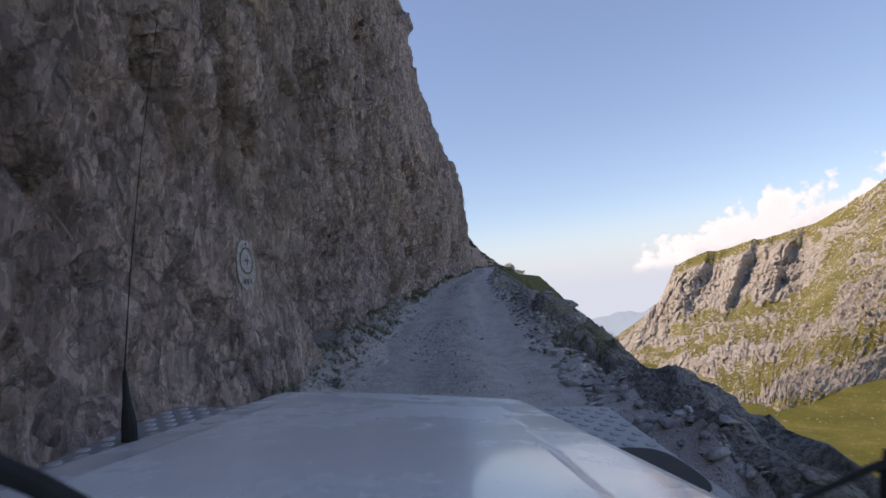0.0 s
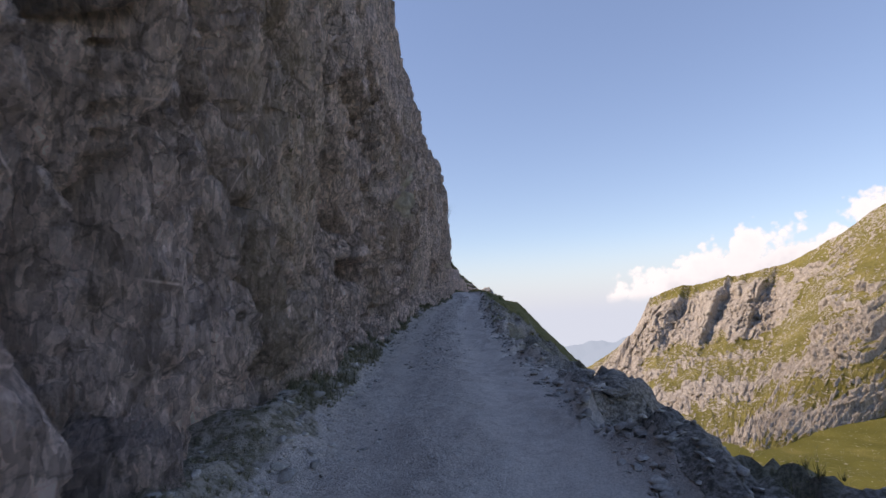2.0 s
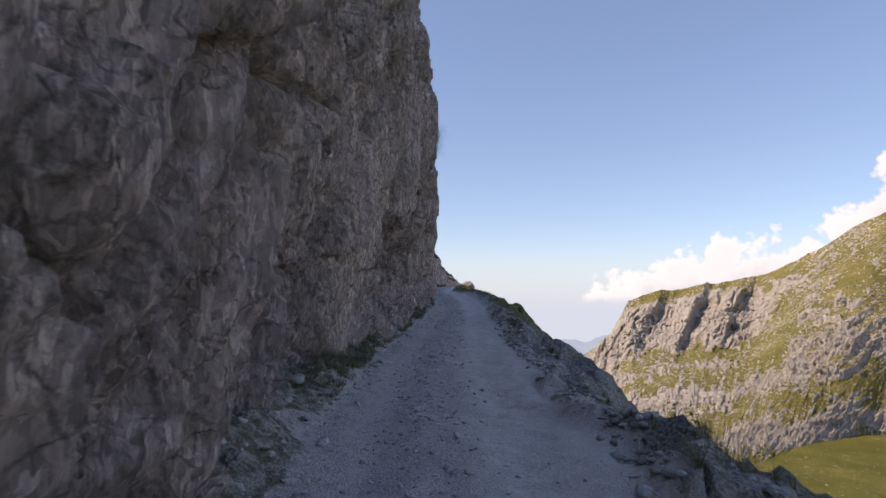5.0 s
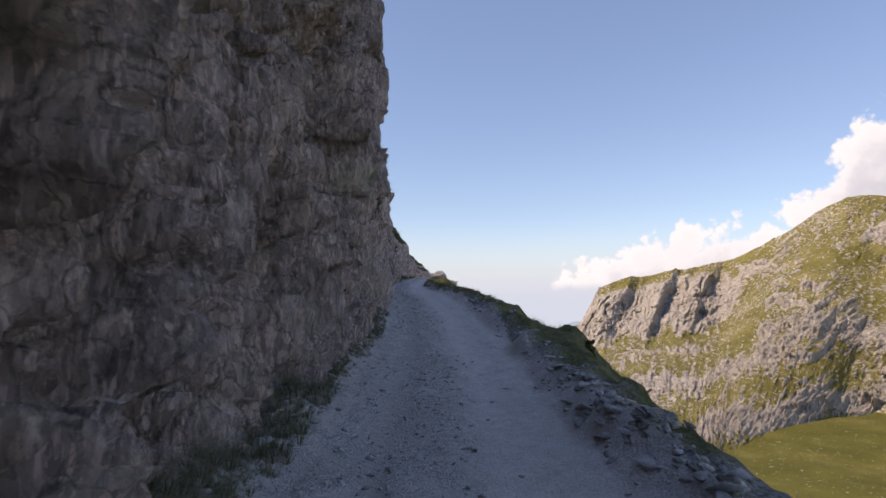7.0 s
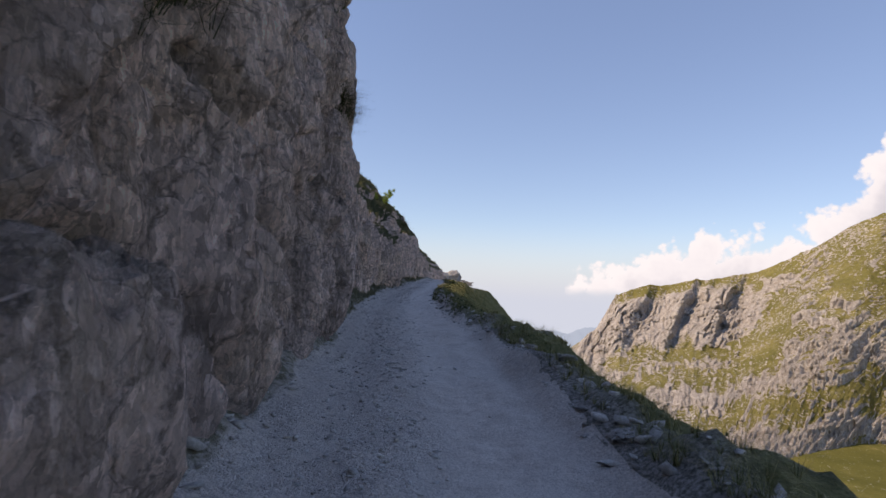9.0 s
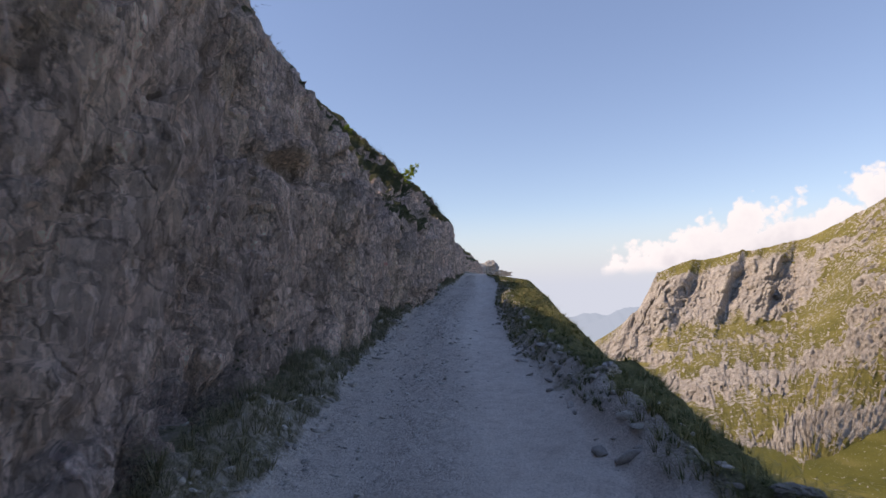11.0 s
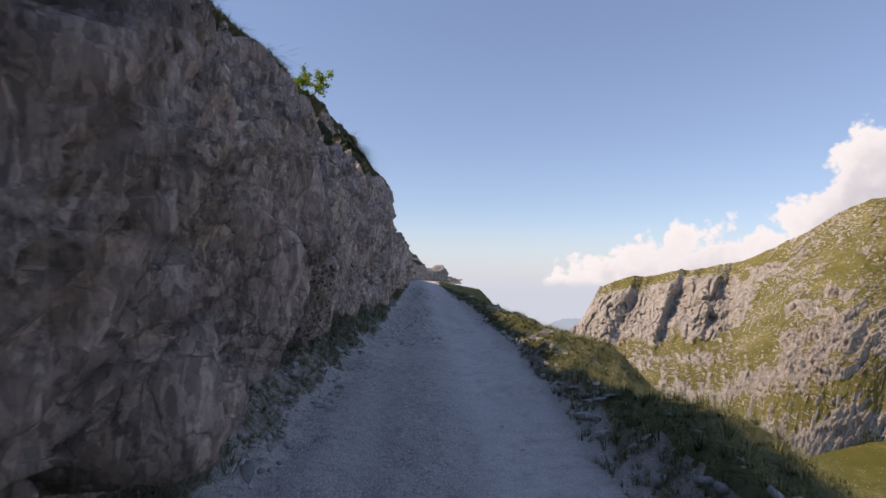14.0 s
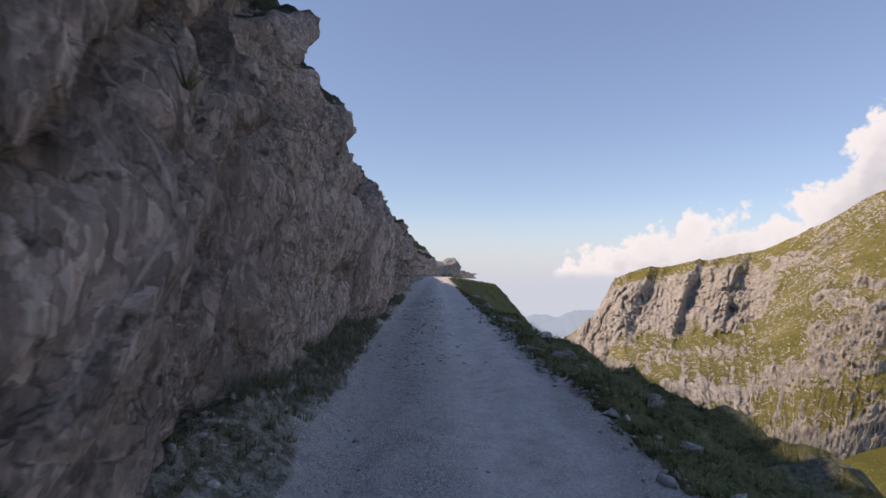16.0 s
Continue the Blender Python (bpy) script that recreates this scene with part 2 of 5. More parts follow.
    # turf on the ledges and the slope above
    nz = k.split(k.geo.outputs["Normal"])[2]
    moss = k.step(k.math('ADD', k.math('ADD', k.attr("turf"), k.math('MULTIPLY', nz, 0.35)), k.math('MULTIPLY', k.noise(2.0, 7, 0.7), 0.9)), 1.0, 1.16)
    turf = k.mix(k.noise(9, 5), (0.04, 0.048, 0.02), (0.12, 0.125, 0.05))
    col = k.mix(moss, col, turf)
    h1 = k.bump(mid, 1.0, 0.25)
    h2 = k.bump(k.math('SUBTRACT', 1.0, lines), 0.8, 0.05, h1)
    # every chip is a plane of its own tilt
    h3 = h2
    for scale, gain in ((3.6, 0.9), (10.5, 1.1), (27.0, 1.0)):
        vor = k.add("ShaderNodeTexVoronoi", feature='F1')
        vor.inputs["Scale"].default_value = scale
        k.link(dst.outputs[0], vor.inputs["Vector"])
        away, way, tilt = k.add("ShaderNodeVectorMath", operation='SUBTRACT'), k.add("ShaderNodeVectorMath", operation='SUBTRACT'), k.add("ShaderNodeVectorMath", operation='DOT_PRODUCT')
        k.link(dst.outputs[0], away.inputs[0])
        k.link(vor.outputs["Position"], away.inputs[1])
        k.link(vor.outputs["Color"], way.inputs[0])
        way.inputs[1].default_value = (0.5, 0.5, 0.5)
        k.link(away.outputs[0], tilt.inputs[0])
        k.link(way.outputs[0], tilt.inputs[1])
        h3 = k.bump(k.math('MULTIPLY', tilt.outputs["Value"], gain), 0.9, 1.0, h3)
    h4 = k.bump(fine, 0.9, 0.06, h3)
    return k.done(col, h4)


def road_material():
    k = Mat("limestone_gravel_road", 0.92, 0.25)
    fine, mid, big = k.noise(42, 6, 0.7), k.noise(5, 6, 0.65), k.noise(0.5, 4)
    col = k.ramp(mid, [(0.32, (0.48, 0.42, 0.385)), (0.5, (0.61, 0.545, 0.50)), (0.68, (0.70, 0.635, 0.585))])
    col = k.mix(k.step(big, 0.35, 0.65, 0, 0.5), col, (0.62, 0.58, 0.54))
    st = k.voronoi(26, None, 'F1', "Color")
    peb = k.voronoi(26)
    rut = k.attr("mask")
    loose = k.math('SUBTRACT', 1.0, rut)
    pc = k.ramp(st, [(0.0, (0.22, 0.20, 0.19)), (0.5, (0.45, 0.41, 0.385)), (1.0, (0.68, 0.62, 0.58))])
    col = k.mix(k.math('MULTIPLY', loose, k.step(mid, 0.35, 0.6, 0.15, 0.75)), col, pc)
    col = k.mix(k.step(fine, 0.35, 0.6, 0.4, 0.0), col, (0.17, 0.165, 0.16))
    soil = k.mix(k.step(k.noise(7, 6, 0.7), 0.40, 0.6), (0.14, 0.13, 0.09), (0.36, 0.33, 0.29))
    col = k.mix(k.step(k.math('ADD', k.attr("turf"), k.math('MULTIPLY', k.math('SUBTRACT', fine, 0.5), 0.9)), 0.35, 0.7), col, soil)
    h = k.bump(k.math('MULTIPLY', k.step(peb, 0.0, 0.3), k.math('MULTIPLY', loose, k.step(mid, 0.35, 0.6))), 0.7, 0.022)
    h = k.bump(k.step(k.voronoi(61), 0.0, 0.3), 0.4, 0.008, h)
    h = k.bump(fine, 0.6, 0.015, h)
    h = k.bump(mid, 0.6, 0.06, h)
    return k.done(col, h)


def turf_material():
    k = Mat("alpine_turf", 0.95, 0.15)
    big, mid, fine = k.noise(0.35, 5), k.noise(2.5, 6, 0.65), k.noise(22, 6, 0.7)
    col = k.ramp(mid, [(0.30, (0.08, 0.082, 0.036)), (0.5, (0.145, 0.145, 0.06)), (0.7, (0.25, 0.225, 0.11))])
    soil = k.ramp(fine, [(0.3, (0.17, 0.155, 0.14)), (0.7, (0.46, 0.44, 0.42))])
    col = k.mix(k.math('MAXIMUM', k.step(big, 0.60, 0.68, 0.0, 0.6), k.attr("mask")), col, soil)
    col = k.mix(k.step(fine, 0.35, 0.6, 0.5, 0.0), col, (0.03, 0.03, 0.015))
    h = k.bump(mid, 0.8, 0.15)
    return k.done(col, k.bump(fine, 0.9, 0.05, h))


def far_slope_material():
    k = Mat("sunlit_mountain_slope", 0.95, 0.1)
    rock = k.attr("mask")
    turned = k.mapped((1, 1, 1), (0, -32, 0), k.mapped((1, 1, 1), (0, 0, 32)))
    s = k.mapped((1.1, 0.6, 0.5), (0, 0, 0), turned)
    streak = k.noise(0.075, 9, 0.72, s, 0.3)
    fine = k.noise(0.34, 9, 0.74, k.mapped((1, 0.8, 0.8), (0, 0, 0), turned))
    rc = k.ramp(streak, [(0.30, (0.33, 0.297, 0.262)), (0.48, (0.48, 0.433, 0.385)), (0.66, (0.60, 0.555, 0.50))])
    chip = k.voronoi(0.42, k.mapped((1, 0.8, 0.7), (0, 0, 0), turned), 'F1', "Color")
    rc = k.mix(k.step(chip, 0.1, 0.9, 0.55, 0.0), rc, (0.26, 0.235, 0.205))
    rc = k.mix(k.step(fine, 0.38, 0.56, 0.5, 0.0), rc, (0.21, 0.19, 0.16))
    g = k.ramp(k.noise(0.02, 7, 0.65), [(0.32, (0.15, 0.137, 0.04)), (0.52, (0.215, 0.19, 0.062)), (0.70, (0.31, 0.265, 0.105))])
    g = k.mix(k.step(fine, 0.36, 0.6, 0.5, 0.0), g, (0.075, 0.072, 0.022))
    loose = k.mapped((0.8, 0.6, 1.2), (0, 18, 0), k.mapped((1, 1, 1), (0, 0, 32)))
    out = k.step(k.math('ADD', k.noise(0.30, 7, 0.72, loose), k.math('MULTIPLY', k.noise(0.014, 4), 0.35)), 0.725, 0.765)
    f = k.math('MAXIMUM', k.step(k.math('ADD', rock, k.math('MULTIPLY', k.noise(0.40, 7, 0.72, loose), 0.9)), 0.90, 1.02), k.math('MULTIPLY', out, 1.0))
    col = k.mix(f, g, rc)
    h = k.bump(streak, 0.5, 3.0)
    return k.done(col, k.bump(fine, 1.0, 3.0, h))


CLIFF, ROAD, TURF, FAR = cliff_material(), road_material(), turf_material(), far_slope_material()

# ---- cliff on the inner side of the road ----
# cross-sections along the road: offset of the face from the middle of the road at these heights over it
HS = [0, 1, 2.5, 4.5, 7, 10, 15, 25, 45]
SECTIONS = []


def profile(y, *offsets):
    SECTIONS.append((y, *offsets))


profile(-30, -2.35, -2.5, -2.5, -2.5, -2.5, -2.7, -3.2, -6, -16)
profile(8, -2.15, -2.45, -2.5, -2.45, -2.45, -2.6, -3, -5.05, -15.05)
profile(16, -2.1, -2.45, -2.75, -2.6, -2.45, -2.5, -2.9, -5, -15)
profile(22, -2.15, -2.45, -2.5, -2.25, -2.25, -2.4, -2.8, -5, -15)
profile(26, -1.95, -2.2, -1.85, -1.65, -1.65, -1.85, -2.35, -4.95, -15)
profile(30, -1.9, -2.2, -1.85, -1.2, -1.05, -1.45, -1.95, -4.8, -15)
profile(36, -2, -2, -1.65, -1.4, -1.45, -1.9, -2.35, -5.85, -17)
profile(45, -1.9, -2.05, -1.75, -1.45, -1.45, -1.7, -2.6, -7.15, -20)
profile(52, -1.8, -2, -1.8, -1.2, -1, -1.55, -3.05, -8.9, -23.5)
profile(57, -1.7, -1.4, -1.4, -1.2, -1, -1.45, -3, -10.05, -26)
profile(62, -1.8, -2.15, -1.8, -1.55, -1.35, -2.15, -4.05, -12.35, -29.85)
profile(66, -1.65, -2, -2.3, -2.1, -2, -4, -10.5, -23, -47)
profile(70, -1.65, -1.65, -1.95, -1.95, -2.5, -5.5, -12, -23, -47)
profile(74, -1.7, -1.4, -1.4, -1.25, -2.4, -5.5, -12, -23, -47)
profile(78, -1.7, -1.4, -1.4, -1.7, -1.55, -5.5, -12, -23, -47)
profile(84, -1.85, -2.1, -2.05, -2.2, -2.2, -5.5, -12, -23, -47)
profile(90, -2.15, -2.5, -2.35, -2.35, -3.65, -6.6, -12.8, -24.8, -48.8)
profile(94, -2, -2.25, -2.2, -2.5, -4.45, -7.9, -14.4, -26.4, -50.4)
profile(98, -1.95, -1.65, -1.8, -2.65, -5.25, -9.3, -16, -28, -52)
profile(104, -1.7, -1.4, -1.4, -3.05, -5.95, -9.8, -16, -28, -52)
profile(110, -1.8, -1.5, -1.7, -2.55, -4.25, -7.75, -15.5, -28, -52)
profile(116, -2.2, -1.9, -2.2, -3.25, -5.35, -9.3, -16.05, -28, -52)
profile(121, -1.95, -1.75, -1.6, -2.6, -5.05, -8.75, -14.8, -26.75, -52)
profile(126, -1.7, -1.75, -1.65, -2.35, -5.1, -8.35, -13.8, -26, -52)
profile(132, -1.7, -1.65, -1.45, -1.65, -3.7, -7, -12.45, -25.85, -52)
profile(141, -1.85, -1.55, -1.5, -2.7, -4.9, -7.3, -11.4, -24.85, -52)
profile(148, -1.95, -1.75, -1.7, -3.2, -4.8, -7.25, -11.85, -24.95, -52)
profile(156, -2, -1.8, -1.45, -2.9, -4.9, -7.65, -12.8, -26.25, -53.25)
profile(170, -2.15, -2.3, -1.95, -3.75, -6.25, -9.6, -15.9, -30.55, -57.85)
profile(230, -3.5, -4, -5, -6.5, -9, -13, -20, -36, -66)
profile(265, -4, -4.6, -5.2, -5.8, -7.5, -11, -17, -30, -56)
profile(300, -8, -10, -15, -22, -30, -40, -56, -84, -130)
ST = np.array(SECTIONS)


def face_offset(y, h):
    """Offset of the cliff face from the road's middle, before it is broken up."""
    cols = np.stack([np.interp(y, ST[:, 0], ST[:, j + 1]) for j in range(len(HS))], 0)
    out = cols[0] + 0.15 * np.minimum(h, 0)
    for j in range(len(HS) - 1):
        m = (h >= HS[j]) & (h <= HS[j + 1] + 1e-6)
        w = (h[m] - HS[j]) / (HS[j + 1] - HS[j])
        w = w * w * (3 - 2 * w) * 0.5 + w * 0.5
        out[m] = cols[j][m] * (1 - w) + cols[j + 1][m] * w
    return out


def segment(y, h, y0, h0, y1, h1):
    """Distance, in the face, from a straight line between two points of it."""
    ay, ah = y1 - y0, h1 - h0
    t = np.clip(((y - y0) * ay + (h - h0) * ah) / (ay * ay + ah * ah), 0, 1)
    return np.hypot(y - y0 - t * ay, h - h0 - t * ah)


# clefts and joints in the face: from (y, height) to (y, height), width, depth
CLEFTS = [(4.7, 5.0, 6.1, 3.6, 0.13, 0.4), (11.9, 8.5, 11.3, 3.8, 0.30, 0.7), (11.3, 3.8, 13.2, 1.6, 0.22, 0.4), (3.5, 1.5, 3.5, 0.2, 0.12, 0.4),
          (50.0, 2.1, 50.8, 3.6, 0.10, 0.35), (49.3, 2.2, 50.3, 2.0, 0.12, 0.35), (63.4, 1.6, 63.8, 0.0, 0.14, 0.5), (72.2, 3.3, 74.6, 0.8, 0.12, 0.35),
          (96.7, 3.3, 95.9, 2.2, 0.06, 0.3), (101.0, 2.2, 101.9, 0.9, 0.10, 0.35), (108.3, 3.4, 108.3, 0.6, 0.22, 0.6), (105.7, 2.6, 106.0, 1.5, 0.14, 0.4)]
MORE_CLEFTS = [(117.5, 4.6, 115.9, 1.0, 0.12, 0.4), (121.6, 3.0, 122.0, 0.3, 0.30, 0.75), (123.7, 2.1, 124.0, 1.1, 0.10, 0.4), (130.1, 4.6, 127.6, 2.7, 0.16, 0.5),
               (127.6, 2.7, 127.1, 0.6, 0.20, 0.6), (37.0, 1.2, 37.6, 3.6, 0.14, 0.35), (42.0, 0.8, 43.4, 4.5, 0.16, 0.4), (33.2, 2.0, 34.4, 5.5, 0.12, 0.35)]
# hollows under blocks: y, height, half length, half height, depth
HOLLOWS = [(23.4, 2.0, 1.0, 0.28, 0.7), (24.2, 1.7, 0.35, 0.45, 0.5), (49.8, 2.55, 0.28, 0.35, 0.5), (52.2, 2.3, 0.45, 0.22, 0.4), (62.5, 2.45, 0.45, 0.3, 0.6), (94.8, 2.0, 0.55, 0.35, 0.5),
           (96.4, 1.0, 0.3, 0.5, 0.4), (93.8, 2.2, 0.2, 0.4, 0.35), (74.2, 2.8, 0.4, 0.35, 0.4), (90.6, 3.3, 0.7, 0.2, 0.4), (115.0, 0.7, 1.1, 0.9, 0.25), (125.6, 3.0, 0.6, 3.0, 0.5)]


def broken(q, y, h):
    """How far the rock stands out from the plain face, and how near a crack it is."""
    b0, c0 = blocks(q * (0.14, 0.20, 0.06) + 3.3, 91, 0.7)
    b1, c1 = blocks(q * (0.33, 0.42, 0.16), 11, 0.8)
    b2, c2 = blocks(q * (0.9, 1.25, 0.36) + 5.1, 31, 1.0)
    b3, c3 = blocks(q * (2.4, 3.3, 0.85) + 9.7, 51, 1.1)
    b4, c4 = blocks(q * (5.5, 6.6, 2.6) + 2.3, 61, 1.0)
    rough = np.clip(0.9 + 0.9 * fbm(q * 0.16, 2, 131), 0.35, 1.6)            # smooth bays beside shattered ones
    rib = saw(q[:, 1] * 0.55 + 0.9 * vnoise(q * 0.3, 45)) ** 1.2              # upright ribs: swell slowly, break off sharply
    flute = saw(q[:, 1] * 1.7 + 1.1 * vnoise(q * (0.7, 0.7, 0.35), 47)) - 0.5
    ledge = saw(-(h * 0.42 + 0.10 * y + 0.9 * vnoise(q * 0.25, 57))) * np.clip(0.5 + 1.4 * vnoise(q * 0.2, 59), 0, 1)
    crag = 0.24 * (b0 - 0.2) + 0.32 * b1 + 0.46 * rib + np.interp(y, [30, 45], [0.24, 0.04]) * ledge - 0.50 * c1 ** 3 - 0.08
    chip = rough * (0.31 * b2 + 0.19 * b3 + 0.085 * b4 + 0.17 * flute - 0.34 * c2 ** 3 - 0.09 * c3 ** 3 - 0.04 * c4 ** 2)
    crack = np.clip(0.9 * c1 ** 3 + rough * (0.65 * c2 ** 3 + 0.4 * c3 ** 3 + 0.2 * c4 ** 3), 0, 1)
    d = crag + chip + 0.2 * fbm(q * 0.22, 2, 71) + 0.025 * fbm(q * 4.5, 2, 81) - 0.16
    return d, crack, b3, b4


def shaped(y, h, d, crack, q):
    """The single forms of this cliff, worked into the broken rock."""
    d = d * (1 - 0.5 * np.clip((h - 4.0) / 3.0, 0, 1) * np.clip((y - 84) / 10, 0, 1))
    d = d * (1 - 0.45 * np.exp(-((y - 98.0) / 5.0) ** 4))
    # dressed faces where the paint marks are
    flat = np.maximum(np.exp(-(((y - 6.35) / 0.6) ** 4 + ((h - 1.85) / 0.7) ** 4)), np.exp(-(((y - 97.28) / 0.5) ** 4 + ((h - 1.8) / 0.4) ** 4)))
    d = d * (1 - flat) + flat * (0.10 + 0.02 * vnoise(q * 2.0, 71))
    crack = crack * (1 - flat)
    recess_shade = np.zeros_like(y)
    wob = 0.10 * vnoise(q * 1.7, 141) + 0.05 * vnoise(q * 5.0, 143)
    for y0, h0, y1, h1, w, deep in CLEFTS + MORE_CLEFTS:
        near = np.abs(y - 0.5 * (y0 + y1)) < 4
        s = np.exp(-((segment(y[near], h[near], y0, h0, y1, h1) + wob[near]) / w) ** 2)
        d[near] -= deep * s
        recess_shade[near] = np.maximum(recess_shade[near], s)
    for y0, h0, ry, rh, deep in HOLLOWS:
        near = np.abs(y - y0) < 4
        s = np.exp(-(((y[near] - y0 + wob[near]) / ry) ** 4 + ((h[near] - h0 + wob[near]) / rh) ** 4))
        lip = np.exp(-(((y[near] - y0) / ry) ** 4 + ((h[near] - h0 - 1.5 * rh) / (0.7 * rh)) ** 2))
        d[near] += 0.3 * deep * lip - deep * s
        recess_shade[near] = np.maximum(recess_shade[near], 0.6 * s)
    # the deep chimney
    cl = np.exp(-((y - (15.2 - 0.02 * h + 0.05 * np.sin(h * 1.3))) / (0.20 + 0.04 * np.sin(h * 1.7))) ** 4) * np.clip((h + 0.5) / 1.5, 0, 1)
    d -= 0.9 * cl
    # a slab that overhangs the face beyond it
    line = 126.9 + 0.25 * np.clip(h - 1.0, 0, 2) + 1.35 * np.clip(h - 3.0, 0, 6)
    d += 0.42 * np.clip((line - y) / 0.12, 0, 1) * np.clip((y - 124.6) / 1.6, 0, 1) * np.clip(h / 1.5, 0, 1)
    # the mask also carries painted shade for the chimney, clefts and hollows
    return d, np.clip(crack * 0.8 + 1.4 * cl + 0.8 * recess_shade, 0, 1), flat


def cliff_points(y, h):
    off = face_offset(y, h)
    p = np.stack([road_x(y) + off, y, road_z(y) + h], 1)
    q = p.copy()
    q[:, 1] += np.interp(y, [20, 45, 60, 90, 125], [0.22, -0.35, -0.15, -0.38, -0.55]) * h + 0.35 * vnoise(q * 0.4, 3)       # tilted beds
    d, crack, b3, b4 = broken(q, y, h)
    d, crack, flat = shaped(y, h, d, crack, q)
    fade = np.clip((h + 0.6) / 1.2, 0.15, 1)
    d = np.where(d > 0.35, 0.35 + 0.6 * (d - 0.35), d)
    room = -off - 0.85                                  # the way stays free
    d = room - 0.15 * np.logaddexp(0, (room - d * fade) / 0.15)
    sl = (face_offset(y, np.minimum(h + 0.3, 44.9)) - face_offset(y, np.maximum(h - 0.3, -0.6))) / 0.6
    nn = np.sqrt(1 + sl * sl)
    p[:, 0] += d / nn
    p[:, 2] += -sl / nn * d + (0.05 * b3 + 0.02 * b4) * fade * (h > 0.3) * (1 - flat)
    return p, crack, np.clip(-sl * 1.0 - 0.30, 0, 0.8)


def build_cliff():
    hh = np.concatenate([np.arange(-0.6, 6, 0.066), np.arange(6, 12, 0.12), np.arange(12, 24, 0.35), np.linspace(24, 45, 22)])
    for n, (y0, y1, dy) in enumerate([(-60, -2, 0.4), (-2, 45, 0.07), (45, 90, 0.07), (90, 130, 0.07), (130, 172, 0.14), (172, 300, 0.6)]):
        yy = np.linspace(y0, y1, int((y1 - y0) / dy) + 1)
        Y, Hh = np.meshgrid(yy, hh, indexing="ij")
        p, c, g = cliff_points(Y.ravel(), Hh.ravel())
        x, y, z = [p[:, a].reshape(Y.shape) for a in range(3)]
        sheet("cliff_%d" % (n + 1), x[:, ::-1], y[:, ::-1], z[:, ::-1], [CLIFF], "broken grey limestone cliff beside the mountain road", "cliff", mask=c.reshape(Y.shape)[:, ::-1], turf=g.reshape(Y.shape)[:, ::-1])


build_cliff()

def build_hillside():
    yy = np.linspace(-60, 300, 121)
    dd = np.concatenate([[0.0], np.linspace(2, 160, 40), np.linspace(180, 900, 30)])
    Y, D = np.meshgrid(yy, dd, indexing="ij")
    base = cliff_points(Y[:, 0], np.full(len(yy), 45.0))[0]
    q = np.stack([D.ravel(), Y.ravel(), 0 * D.ravel()], 1)
    rise = np.interp(dd, [0, 160, 260, 700, 900], [0, 80, 90, -140, -160])[None]
    n = (6 * fbm(q / 45.0, 4, 19)).reshape(D.shape) * np.clip(D / 30, 0, 1)
    x, y, z = base[:, :1] - D, base[:, 1:2] + 0 * D, base[:, 2:] + rise + n - 0.05
    sheet("hillside", x[:, ::-1], y[:, ::-1], z[:, ::-1], [TURF], "grassy mountainside rising above the cliff", "hillside", mask=np.clip(0.3 * n[:, ::-1], 0, 1))


build_hillside()

# ---- road ----
EY = [-30, 5, 12, 16, 20, 25, 34, 40, 46, 55, 62, 68, 74, 82, 90, 97, 107, 117, 125, 132, 140, 170, 300]
EO = [1.95, 1.9, 1.9, 2.1, 1.9, 1.85, 1.9, 2.1, 2.1, 2.0, 2.1, 2.3, 2.4, 2.1, 1.8, 1.9, 1.9, 2.3, 2.2, 2.2, 1.9, 1.5, 1.8]   # where the shoulder ends
EW = [0.1, 0.4, 0.8, 1.0, 0.4, 0.3, 0.5, 0.9, 0.9, 0.7, 0.8, 1.2, 1.0, 0.8, 0.6, 0.9, 0.9, 1.4, 2.1, 2.7, 1.3, 0.1, 0.3]     # width of the gentle bank beyond it
EH = [0.10, 0.12, 0.15, 0.15, 0.12, 0.12, 0.12, 0.15, 0.15, 0.2, 0.35, 0.35, 0.30, 0.30, 0.35, 0.35, 0.35, 0.35, 0.22, 0.12, 0.0, 0.0, 0.1]
GY, GO = [-30, 12, 24, 40, 60, 70, 83, 95, 110, 116, 124, 131, 141, 170], [1.3, 1.2, 1.4, 1.65, 1.7, 1.9, 1.7, 1.35, 1.35, 1.65, 1.8, 1.8, 1.5, 1.6]   # outer edge of the driven gravel
IY, IO = [-30, 15, 35, 45, 56, 68, 73, 95, 116, 122, 142, 170], [1.4, 1.4, 1.5, 1.45, 1.3, 1.1, 1.15, 1.5, 1.4, 1.1, 1.1, 1.25]                                    # inner edge


